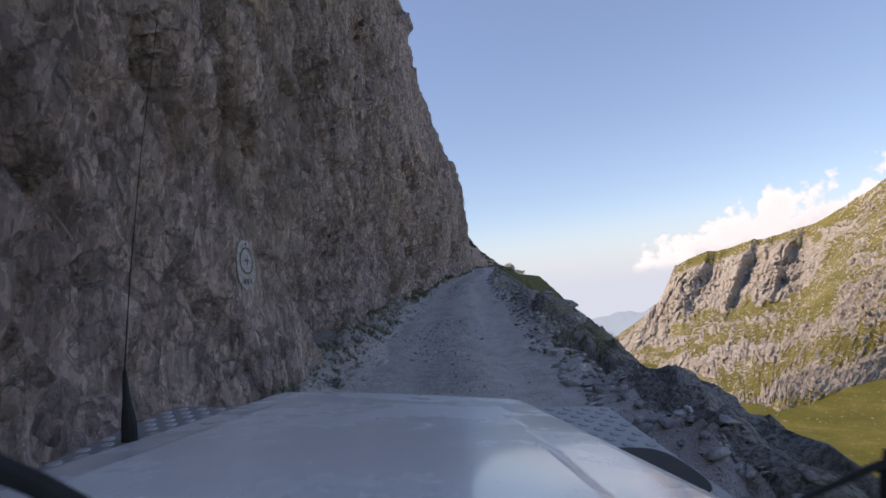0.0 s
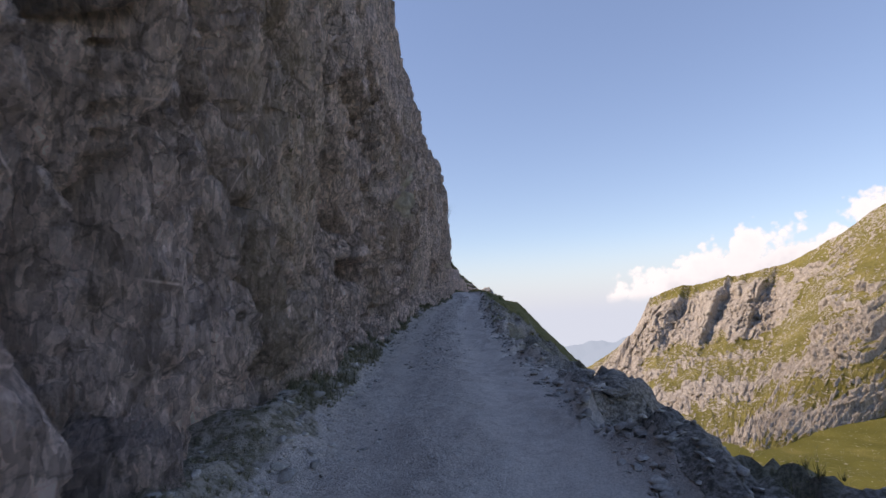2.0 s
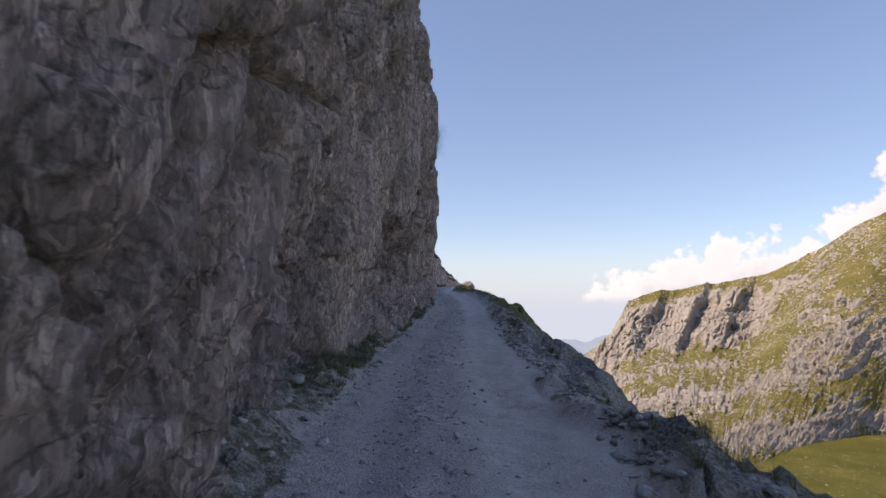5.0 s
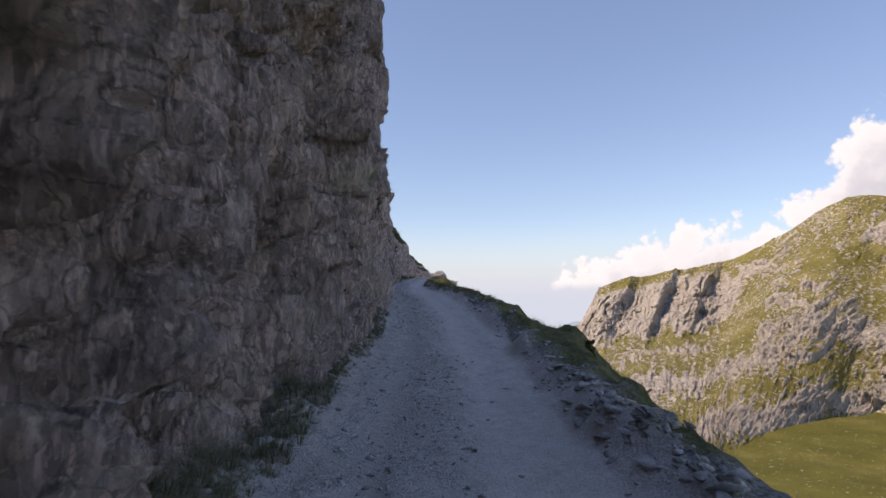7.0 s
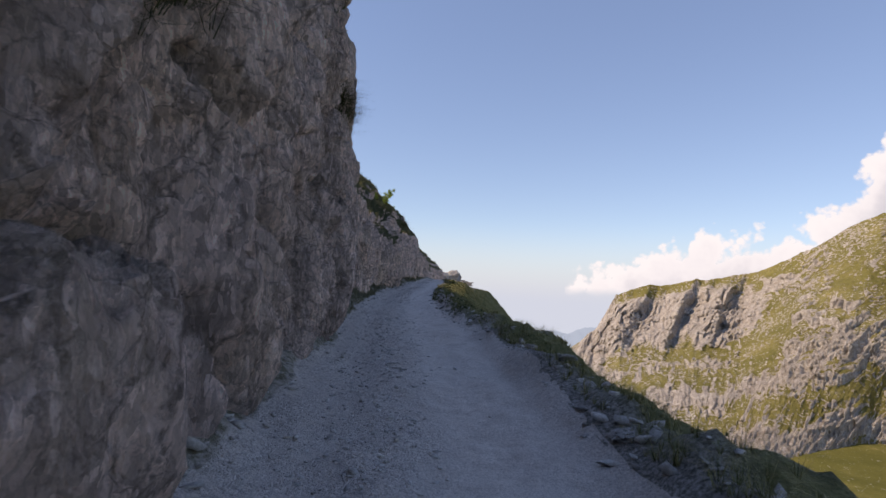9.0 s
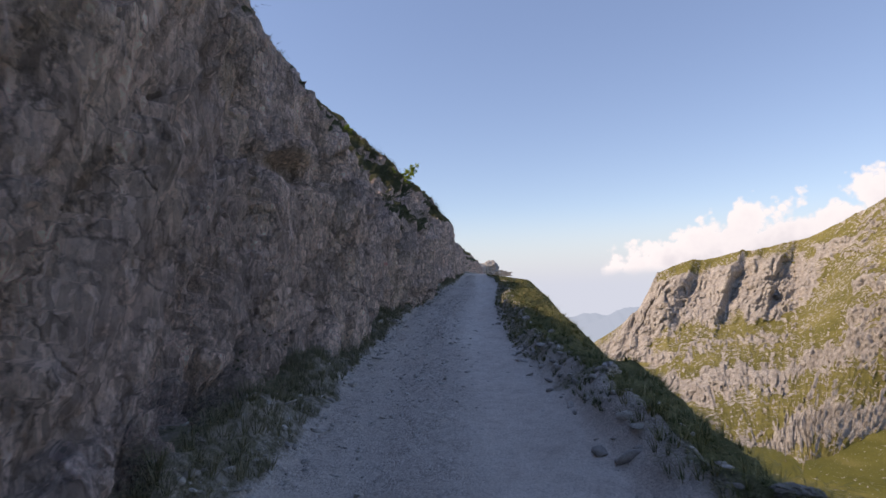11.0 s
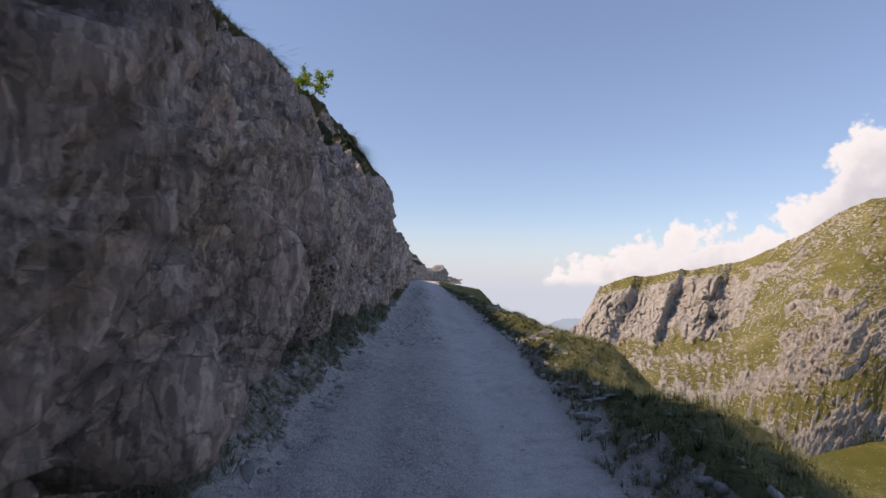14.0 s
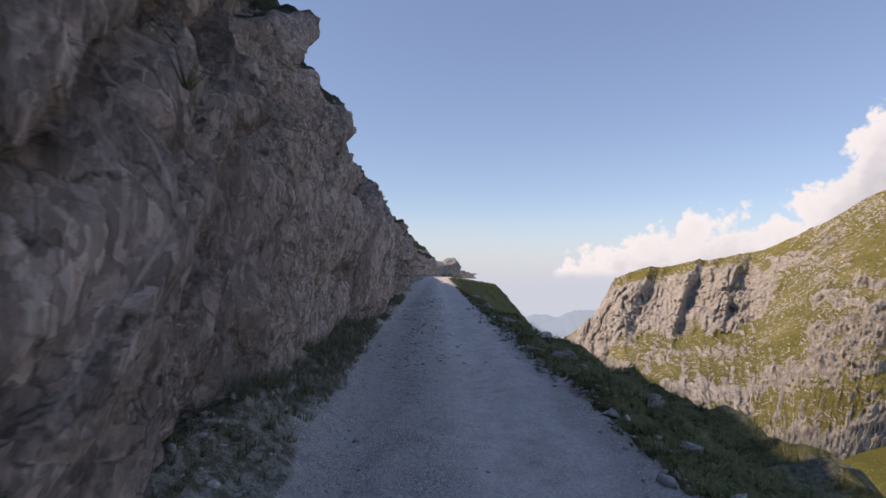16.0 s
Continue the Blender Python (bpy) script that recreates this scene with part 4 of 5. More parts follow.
ICO_F = np.array([(0, 1, 8), (0, 10, 1), (0, 8, 4), (0, 5, 10), (0, 4, 5), (1, 6, 8), (1, 10, 7), (1, 7, 6), (2, 9, 3), (2, 3, 11), (2, 4, 9), (2, 11, 5), (2, 5, 4), (3, 9, 6), (3, 11, 7), (3, 6, 7), (4, 8, 9), (5, 11, 10), (6, 9, 8), (7, 10, 11)])


def stones(name, y, o, size, label, flat=0.55, mat=None):
    """Loose stones at distances y along the road and o beside it."""
    n = len(y)
    z = road_height(y, o)[0]
    v = ICO_V[None] * (1 + 0.7 * (rng.random((n, 12, 1)) - 0.5)) + 0.5 * (rng.random((n, 12, 3)) - 0.5)
    s = size[:, None] * np.stack([0.7 + 1.1 * rng.random(n), 0.5 + 0.6 * rng.random(n), flat * (0.4 + 0.8 * rng.random(n))], 1)
    v = v * s[:, None]
    a, t = rng.random(n) * 6.283, (rng.random(n) - 0.5) * 0.9
    ca, sa, ct, st = np.cos(a), np.sin(a), np.cos(t), np.sin(t)
    x1, z1 = v[..., 0] * ct[:, None] - v[..., 2] * st[:, None], v[..., 0] * st[:, None] + v[..., 2] * ct[:, None]
    x2, y2 = x1 * ca[:, None] - v[..., 1] * sa[:, None], x1 * sa[:, None] + v[..., 1] * ca[:, None]
    w = np.stack([x2 + (road_x(y) + o)[:, None], y2 + y[:, None], z1 + (road_z(y) + z + 0.25 * size * flat)[:, None]], -1)
    f = ICO_F[None] + 12 * np.arange(n)[:, None, None]
    return soup(name, w.reshape(-1, 3), f.reshape(-1, 3), mat or STONE, label, "gravel")


def scatter_stones():
    n = 7000
    y, o = rng.uniform(-6, 150, n), -1.2 - 1.2 * rng.beta(1.6, 1.6, n)
    stones("rubble_inner_edge", y, o, 0.016 + 0.045 * rng.random(n) ** 2.2 + 0.06 * (rng.random(n) < 0.03), "grey limestone rubble under the cliff")
    n = 14000
    y, o = rng.uniform(-6, 150, n), rng.normal(-0.35, 0.5, n)
    keep = (fbm(np.stack([o * 0.6, y * 0.25, 0 * y], 1), 3, 5) > -0.1) & (np.abs(o) < 1.5)
    y, o = y[keep], o[keep]
    stones("gravel_on_road", y, o, 0.010 + 0.034 * rng.random(len(y)) ** 3, "loose grey gravel between the wheel tracks", 0.5, GRAVEL)
    n = 6500
    y = rng.uniform(-6, 145, n)
    o = np.interp(y, EY, EO) - 0.55 + 0.9 * rng.beta(2, 2.2, n)
    keep = (y < 60) | (rng.random(n) < 0.3)
    y, o = y[keep], o[keep]
    stones("rubble_outer_edge", y, o, 0.02 + 0.07 * rng.random(len(y)) ** 2.4, "pale stone rubble along the drop")


scatter_stones()


def boulder_mesh(seed, flat):
    me = bpy.data.meshes.new("boulder")
    bm = bmesh.new()
    bmesh.ops.create_icosphere(bm, subdivisions=4, radius=1.0)
    co = np.array([v.co[:] for v in bm.verts])
    b1, c1 = blocks(co * 0.9 + seed * 3.7, seed, 0.9)
    b2, c2 = blocks(co * 2.3 + seed * 1.7, seed + 5, 0.9)
    r = 1 + 0.26 * b1 + 0.09 * b2 + 0.12 * fbm(co * 0.8 + seed, 3, seed) - 0.05 * c2
    co = co * r[:, None] * (1.25, 0.85, flat)
    for v, c in zip(bm.verts, co):
        v.co = c
    bm.to_mesh(me)
    bm.free()
    me.materials.append(BOULDER)
    return me


BOULDERS = [boulder_mesh(i + 1, (0.6, 0.5, 0.7, 0.4)[i % 4]) for i in range(6)]


def rock(y, o, size, turn, sink=0.15, label="angular grey limestone rock lying at the roadside", group="roadside rocks"):
    ob = new("rock", BOULDERS[int(abs(y * 7 + o * 3)) % 6])
    z = road_height(np.array([y]), np.array([o]))[0][0]
    ob.matrix_world = Matrix.Translation((float(road_x(y)) + o, y, float(road_z(y)) + z + size * (0.45 - sink))) @ Matrix.Rotation(turn, 4, 'Z') @ Matrix.Rotation(0.25 * math.sin(turn * 3), 4, 'X') @ Matrix.Scale(size, 4)
    return tagged(ob, label, "rock", group)


def place_rocks():
    # slabs and blocks on the outer edge
    for y, o, size, turn in ((12.0, 2.5, 0.55, 0.3), (13.3, 2.9, 0.75, 1.2), (14.6, 2.5, 0.42, 2.0), (15.4, 3.1, 0.9, 0.7), (17.2, 2.6, 0.5, 1.7), (10.6, 2.4, 0.4, 2.6), (19.0, 2.3, 0.35, 0.2),
                             (33.5, 2.3, 0.4, 0.4), (38.0, 2.2, 0.35, 2.2), (55.5, 2.2, 0.26, 0.9), (57.5, 2.3, 0.24, 1.9), (58.8, 2.1, 0.2, 0.1), (72.5, 2.1, 0.3, 1.4), (74.0, 2.3, 0.22, 0.6), (76.5, 2.2, 0.26, 2.5)):
        rock(y, o, 0.42 * size, turn, 0.45, "weathered limestone slab on the edge of the drop", "rocks on the outer edge")
    for y, o, size, turn in ((118.6, 2.7, 0.16, 0.4), (121.2, 2.9, 0.13, 1.9), (124.6, 2.5, 0.20, 0.8), (127.4, 2.8, 0.28, 2.4), (131.8, 3.1, 0.24, 1.1), (134.5, 2.6, 0.18, 0.2), (137.3, 2.7, 0.26, 1.6), (141.0, 2.4, 0.22, 2.8), (146.5, 2.3, 0.25, 0.9), (152.0, 2.2, 0.28, 2.1)):
        rock(y, o, size, turn, 0.3, "pale limestone rock in the grass of the sunny rim", "rocks on the outer edge")
    r = random.Random(5)
    for i in range(95):
        y = r.uniform(-3, 140)
        if i % 3:
            o = -1.55 - 0.6 * r.random()
            rock(y, o, r.uniform(0.07, 0.17) if i % 9 else 0.24, r.uniform(0, 6.28), 0.1)
        else:
            o = float(np.interp(y, EY, EO)) - 0.3 + 0.9 * r.random()
            rock(y, o, r.uniform(0.06, 0.15), r.uniform(0, 6.28), 0.12, "pale limestone rock beside the drop", "rocks on the outer edge")


place_rocks()


def tufts(name, base, height, mat, label, blades=12, spread=0.5, droop=0.5, width=0.012):
    """Tufts of bent blades at the points base; height is one number a tuft."""
    n = len(base)
    a = rng.random((n, blades)) * 6.283
    h = height[:, None] * (0.55 + 0.6 * rng.random((n, blades)))
    out = spread * h * (0.15 + rng.random((n, blades)))
    root = base[:, None] + np.stack([np.cos(a), np.sin(a), 0 * a], -1) * (0.16 * height[:, None] * rng.random((n, blades)))[..., None]
    side = np.stack([-np.sin(a), np.cos(a), 0 * a], -1) * width * (0.7 + 0.6 * rng.random((n, blades)))[..., None]
    way = np.stack([np.cos(a) * out, np.sin(a) * out, h], -1)
    midp = root + way * 0.55 + np.stack([0 * a, 0 * a, 0.08 * h], -1)
    tip = root + way - np.stack([-np.cos(a) * out * 0.4, -np.sin(a) * out * 0.4, droop * 0.35 * h], -1)
    v = np.stack([root - side, root + side, midp + side * 0.7, midp - side * 0.7, tip], 2).reshape(-1, 3)
    k = 5 * np.arange(n * blades)[:, None, None]
    f = (np.array([(0, 1, 2), (3, 2, 4)])[None] + k).reshape(-1, 3)
    return soup(name, v, f, mat, label, "grass")


def leaf_cloud(centres, radius, count, size):
    """Leaves round the ends of twigs: small folded quads."""
    n = len(centres) * count
    c = np.repeat(centres, count, 0) + rng.normal(0, 1, (n, 3)) * np.repeat(radius, count)[:, None] * (0.5, 0.5, 0.4)
    a, b = rng.normal(0, 1, (n, 3)), rng.normal(0, 1, (n, 3))
    a /= np.linalg.norm(a, axis=1)[:, None]
    b -= a * (a * b).sum(1)[:, None]
    b /= np.linalg.norm(b, axis=1)[:, None]
    s = size * (0.6 + 0.8 * rng.random(n))[:, None]
    v = np.stack([c - a * s, c + b * s * 0.45, c + a * s, c - b * s * 0.45], 1).reshape(-1, 3)
    f = (np.array([(0, 1, 2), (0, 2, 3)])[None] + 4 * np.arange(n)[:, None, None]).reshape(-1, 3)
    return v, f


def on_ground(y, o):
    return np.stack([road_x(y) + o, y, road_z(y) + road_height(y, o)[0] - 0.02], 1)


def plant_grass():
    # weeds at the foot of the cliff
    n = 11500
    y = rng.uniform(2, 150, n)
    inner = np.interp(y, IY, IO)
    o = -inner - 0.08 - (np.clip(-np.interp(y, ST[:, 0], ST[:, 1]) - inner, 0.3, 1.2) + 0.05) * rng.random(n) ** 0.8
    dens = fbm(np.stack([y * 0.22, 0 * y, 0 * y], 1), 3, 3) + np.interp(y, [0, 12, 20, 60, 90, 150], [-0.6, -0.1, 0.3, 0.35, 0.7, 0.8])
    keep = dens > 0.35 * rng.random(n)
    y, o, dens = y[keep], o[keep], dens[keep]
    tufts("weeds_under_cliff", on_ground(y, o), 0.06 + (0.30 + 0.10 * (y > 88)) * rng.random(len(y)) ** 1.3 * np.clip(dens + 0.1, 0.2, 1), FOOT_WEED, "dark green weeds at the foot of the cliff", 18, 0.95, 1.0, 0.0040)
    # outer bank
    n = 18000
    y = rng.uniform(6, 165, n)
    e = np.where(y < 60, np.interp(y, EY, EO) - 0.1, np.interp(y, GY, GO) + 0.25)
    o = e + 4.6 * rng.random(n) ** 1.3
    dens = fbm(np.stack([y * 0.3, o * 0.5, 0 * y], 1), 3, 8) + np.interp(y, [0, 20, 50, 60, 150], [-0.35, -0.25, -0.1, 0.5, 0.6])
    keep = dens > 0.3 * rng.random(n)
    y, o = y[keep], o[keep]
    tufts("grass_on_bank", on_ground(y, o), 0.10 + 0.24 * rng.random(len(y)) ** 1.5, GRASS, "tall yellowing grass on the outer bank", 17, 0.8, 0.9, 0.0034)
    n = 9000
    y = rng.uniform(84, 165, n)
    o = np.interp(y, GY, GO) + 0.12 + 2.4 * rng.random(n) ** 1.2
    tufts("grass_on_verge", on_ground(y, o), 0.07 + 0.17 * rng.random(n) ** 1.4, WEED, "dense dark green grass along the verge", 20, 1.0, 1.0, 0.0036)
    # turf hanging over the top of the cliff
    n = 10000
    y, h = rng.uniform(72, 165, n), rng.uniform(6.2, 13.5, n)
    p = cliff_points(y, h)[0]
    keep = fbm(p * 0.35, 3, 12) > -0.15
    p = p[keep]
    tufts("turf_above_cliff", p, 0.18 + 0.3 * rng.random(len(p)), WEED, "rough turf along the top of the cliff", 12, 0.75, 0.9, 0.008)
    # dark growth in hollows and on ledges of the face
    pts = []
    for y, h, ry, rh, n in ((115.0, 0.7, 1.8, 1.1, 2600), (94.7, 2.1, 0.4, 0.3, 90), (98.4, 0.5, 0.5, 0.35, 90), (71.8, 4.8, 0.9, 0.35, 130), (87, 1.4, 0.4, 0.5, 80), (89.5, 0.7, 0.5, 0.5, 90), (84, 3.0, 0.3, 0.6, 70),
                            (106, 0.5, 0.7, 0.4, 110), (108.6, 0.5, 0.6, 0.4, 90), (126.3, 0.5, 0.8, 0.4, 130), (125.9, 4.8, 0.5, 2.0, 700), (118.5, 4.2, 0.5, 0.5, 80), (122, 5.2, 0.7, 0.5, 90), (109, 5.6, 0.7, 0.5, 90), (64, 0.5, 0.6, 0.4, 80), (121.5, 0.6, 0.5, 0.6, 90)):
        yy, hh = rng.normal(y, ry * 0.6, n), np.maximum(rng.normal(h, rh * 0.6, n), 0.05)
        pts.append(cliff_points(yy, hh)[0])
    p = np.concatenate(pts)
    tufts("growth_on_rock", p - (0.03, 0, 0), 0.03 + 0.08 * rng.random(len(p)), DARK, "dark green growth in hollows of the rock face", 16, 1.4, 1.2, 0.0040)
    # cushions of turf that hang over the brow
    pts = []
    for y, h, r in ((75.4, 6.6, 0.8), (76.3, 7.4, 0.8), (80.6, 5.3, 0.5), (57.8, 7.0, 0.6), (58.8, 7.8, 0.7), (70.9, 3.7, 0.5), (71.8, 4.0, 0.5), (128.4, 5.6, 0.8), (130.0, 6.2, 0.9), (131.5, 6.6, 0.9), (118.6, 5.4, 0.7), (120.2, 6.0, 0.8), (110.5, 6.0, 0.7)):
        n = 170
        pts.append(cliff_points(rng.normal(y, 0.5 * r, n), rng.normal(h, 0.45 * r, n))[0] - (0.12, 0, 0.1))
    p = np.concatenate(pts)
    tufts("turf_cushions", p, 0.22 + 0.28 * rng.random(len(p)), DARK, "dark overhanging cushions of turf on the rock brow", 18, 1.2, 1.1, 0.006)
    # single tufts rooted in the rock
    n = 200
    y, h = rng.uniform(5, 140, n), rng.uniform(1.2, 9, n)
    p = cliff_points(y, h)[0]
    tufts("tufts_in_rock", p, 0.08 + 0.12 * rng.random(n), WEED, "small green tufts growing in cracks of the rock", 24, 1.0, 1.0, 0.004)


plant_grass()


# ---- shrubs and the small tree on the cliff's edge ----
BARK = Mat("grey_bark", 0.9, 0.2)
BARK = BARK.done(BARK.ramp(BARK.noise(25, 5), [(0.3, (0.09, 0.07, 0.055)), (0.7, (0.20, 0.17, 0.14))]))


def tube(bm, points, radii, sides=6):
    rings = []
    for i, (p, r) in enumerate(zip(points, radii)):
        d = (points[min(i + 1, len(points) - 1)] - points[max(i - 1, 0)]).normalized()
        u = d.orthogonal().normalized()
        w = d.cross(u)
        rings.append([bm.verts.new(p + (u * math.cos(6.2832 * k / sides) + w * math.sin(6.2832 * k / sides)) * r) for k in range(sides)])
    for a, b in zip(rings, rings[1:]):
        for k in range(sides):
            bm.faces.new((a[k], a[(k + 1) % sides], b[(k + 1) % sides], b[k]))
    bm.faces.new(rings[0][::-1])
    bm.faces.new(rings[-1])


def bush(name, at, height, lean, limbs, leaves, size, label, category, group="", leaf=None):
    root = new(name)
    root.location = at
    r = random.Random(int(at[1] * 10))
    bm = bmesh.new()
    ends = []
    low = 0.25 if category == "tree" else 0.02
    trunk = [Vector((0, 0, -0.15)), Vector((lean[0] * 0.25, lean[1] * 0.25, height * 0.3)), Vector((lean[0] * 0.6, lean[1] * 0.6, height * 0.6)), Vector((lean[0], lean[1], height))]
    tube(bm, trunk, [0.03 * height, 0.024 * height, 0.016 * height, 0.006 * height])
    for i in range(limbs):
        t = low + (1 - low) * i / limbs
        base = trunk[1 if category == "tree" else 0].lerp(trunk[3], t)
        a = r.uniform(0, 6.28)
        d = Vector((math.cos(a), math.sin(a), r.uniform(0.0, 0.7))) * height * r.uniform(0.2, 0.42)
        tube(bm, [base, base + d * 0.5 + Vector((0, 0, 0.03)), base + d], [0.011 * height, 0.008 * height, 0.004 * height], 5)
        ends += [base + d, base + d * 0.65]
    part("trunk", bm, BARK, root, "thin grey stem and twigs", True)
    v, f = leaf_cloud(np.array([e[:] for e in ends]), np.full(len(ends), height * 0.13), leaves, size)
    ob = soup("crown", v, f, leaf or LEAF, "", "")
    del ob["kind"]
    ob.parent = root
    return tagged(root, label, category, group)


def cliff_at(y, h):
    return Vector(cliff_points(np.array([float(y)]), np.array([float(h)]))[0][0])


def plant_bushes():
    p = cliff_at(133.0, 9.0)
    bush("tree", p, 1.5, (0.7, -0.15), 10, 34, 0.075, "small broad-leaved tree leaning from the cliff edge", "tree")
    r = random.Random(3)
    for y, h, s in ((127.5, 8.6, 0.7), (129, 8.2, 0.9), (130.5, 8.8, 0.6), (135.5, 8.2, 0.8), (137, 7.6, 0.7), (81.5, 9.6, 0.9), (83, 9.2, 0.8), (79.5, 10, 1.0), (120, 8.8, 0.7), (112, 8.6, 0.6), (148, 7.8, 0.7), (155, 8.2, 0.6)):
        bush("shrub", cliff_at(y, h), s, (r.uniform(0, 0.3), r.uniform(-0.2, 0.2)), 16, 40, 0.045, "low green shrub rooted on the cliff top", "shrub", "shrubs on the cliff")
    for y, o, s in ((4.0, 3.4, 0.34), (63, 3.4, 0.24), (66, 3.6, 0.26), (80, 3.8, 0.24), (100, 3.5, 0.24)):
        q = on_ground(np.array([float(y)]), np.array([o]))[0]
        bush("shrub", Vector(q), s, (0.05, 0), 22, 40, 0.035, "low dark green shrub on the outer bank", "shrub", "shrubs on the bank", WEED)


plant_bushes()


# ---- paint on the cliff ----
def paint(name, y0, y1, h0, h1, mat, label, ring=None, lift=0.03):
    """A coat of paint that follows the rock face. ring: inner and outer share of an oval."""
    n = 24
    Y, Hh = np.meshgrid(np.linspace(y0, y1, n), np.linspace(h0, h1, n), indexing="ij")
    if ring:
        t, r = np.meshgrid(np.linspace(0, 2 * math.pi, 60), np.linspace(ring[0], ring[1], 4), indexing="ij")
        Y, Hh = (y0 + y1) / 2 + (y1 - y0) / 2 * r * np.cos(t), (h0 + h1) / 2 + (h1 - h0) / 2 * r * np.sin(t)
    p = cliff_points(Y.ravel(), Hh.ravel())[0]
    x, y, z = (p[:, 0] + lift).reshape(Y.shape), p[:, 1].reshape(Y.shape), p[:, 2].reshape(Y.shape)
    return sheet(name, x[:, ::-1], y[:, ::-1], z[:, ::-1], [mat], label, "paint mark", "thing")


def paint_material(name, color, wear):
    k = Mat(name, 0.7, 0.3)
    f = k.noise(20, 6, 0.7)
    return k.done(k.mix(k.step(f, 0.40, 0.62, wear, 0.0), color, (0.30, 0.28, 0.26)), k.bump(f, 0.6, 0.02))


WHITE_PAINT, DARK_PAINT = paint_material("white_paint", (0.47, 0.45, 0.44), 0.9), paint_material("dark_paint", (0.06, 0.06, 0.07), 0.2)
paint("trail_blaze", 97.10, 97.41, 1.745, 1.835, paint_material("red_paint", (0.28, 0.055, 0.05), 0.6), "faded red paint stripe on the cliff face")
paint("white_mark", 6.07, 6.60, 1.56, 2.16, WHITE_PAINT, "worn white oval paint patch on the cliff face", (0.0, 1.0), 0.022)
paint("ring_mark", 6.15, 6.52, 1.75, 2.07, DARK_PAINT, "dark painted oval ring on the white patch", (0.90, 1.0), 0.032)
paint("cross_mark", 6.27, 6.40, 1.905, 1.92, DARK_PAINT, "dark painted bar of the cross in the ring", None, 0.032)
paint("cross_mark", 6.325, 6.345, 1.855, 1.97, DARK_PAINT, "dark painted upright of the cross in the ring", None, 0.036)
for bar in (6.22, 6.29, 6.38):
    paint("painted_bar", bar, bar + 0.035, 1.63, 1.69, DARK_PAINT, "small dark painted sign under the ring", None, 0.032)
paint("painted_bar", 6.315, 6.365, 2.095, 2.12, DARK_PAINT, "small dark painted sign above the ring", None, 0.032)


# ---- crest at the end of the road ----
def build_crest():
    for x, y, z, sx, sz, turn in ((26.8, 275, 11.2, 2.3, 4.6, 0.3), (23.6, 274, 11.6, 2.2, 4.0, 1.3), (29.6, 281, 9.8, 1.6, 2.2, 2.2)):
        ob = new("outcrop", BOULDERS[int(x) % 6])
        ob.matrix_world = Matrix.Translation((x, y, z)) @ Matrix.Rotation(turn, 4, 'Z') @ Matrix.Diagonal((sx, sx, sz, 1))
        tagged(ob, "sunlit limestone outcrop on the crest", "rock", "outcrops on the crest")
    wall = new("ruined_wall")
    wall.matrix_world = pose(32.8, 286, 9.0, 0, 0, -6)
    r = random.Random(9)
    me = bpy.data.meshes.new("block")
    bm = bmesh.new()
    bmesh.ops.create_cube(bm, size=1.0)
    bmesh.ops.bevel(bm, geom=bm.edges[:], offset=0.08, segments=1, affect='EDGES')
    bm.to_mesh(me)
    bm.free()
    me.materials.append(BOULDER)
    for row in range(6):
        x = -3.0 + 0.25 * (row % 2)
        while x < 3.0 - (0.0 if row < 4 else 1.6 * (row - 3)):
            w = r.uniform(0.5, 0.9)
            b = new("block", me)
            b.parent = wall
            b.matrix_local = pose(x + w / 2, r.uniform(-0.03, 0.03), 0.2 + row * 0.4, 0, 0, r.uniform(-2, 2)) @ Matrix.Diagonal((w - 0.02, 0.7, 0.39, 1))
            x += w
    tagged(wall, "ruined dry-stone wall of pale blocks on the crest", "wall")


build_crest()


# ---- the white off-road car, standing where the drive begins ----
def car_materials():
    k = Mat("white_car_paint", 0.22, 0.5)
    k.b.inputs["Coat Weight"].default_value = 0.35
    k.b.inputs["Coat Roughness"].default_value = 0.05
    d = k.noise(3.0, 6, 0.65)
    f = k.noise(90, 3, 0.6)
    c = k.mix(k.step(d, 0.45, 0.70, 0.0, 0.5), (0.82, 0.82, 0.82), (0.68, 0.665, 0.64))
    c = k.mix(k.step(f, 0.68, 0.74), c, (0.42, 0.40, 0.37))
    white = k.done(c, None, k.step(d, 0.4, 0.7, 0.18, 0.42))
    k = Mat("chequer_plate", 0.5, 0.5)
    k.b.inputs["Metallic"].default_value = 0.4
    plate = k.done(k.mix(k.noise(6, 5), (0.24, 0.24, 0.25), (0.36, 0.355, 0.35)), k.bump(k.noise(60, 3), 0.2, 0.005))
    # the pads' pale colour paints in the sky reflected by the plate
    k = Mat("sky_bright_tread", 0.3, 0.5)
    k.b.inputs["Metallic"].default_value = 0.6
    tread = k.done(k.mix(k.noise(12, 4), (0.55, 0.55, 0.56), (0.75, 0.75, 0.75)))
    k = Mat("black_rubber", 0.7, 0.3)
    black = k.done(k.mix(k.noise(20, 4), (0.012, 0.012, 0.013), (0.035, 0.034, 0.032)))
    k = Mat("headlamp_glass", 0.08, 0.5)
    glass = k.done(k.mix(k.noise(30, 2), (0.55, 0.56, 0.58), (0.75, 0.76, 0.78)))
    return white, plate, tread, black, glass


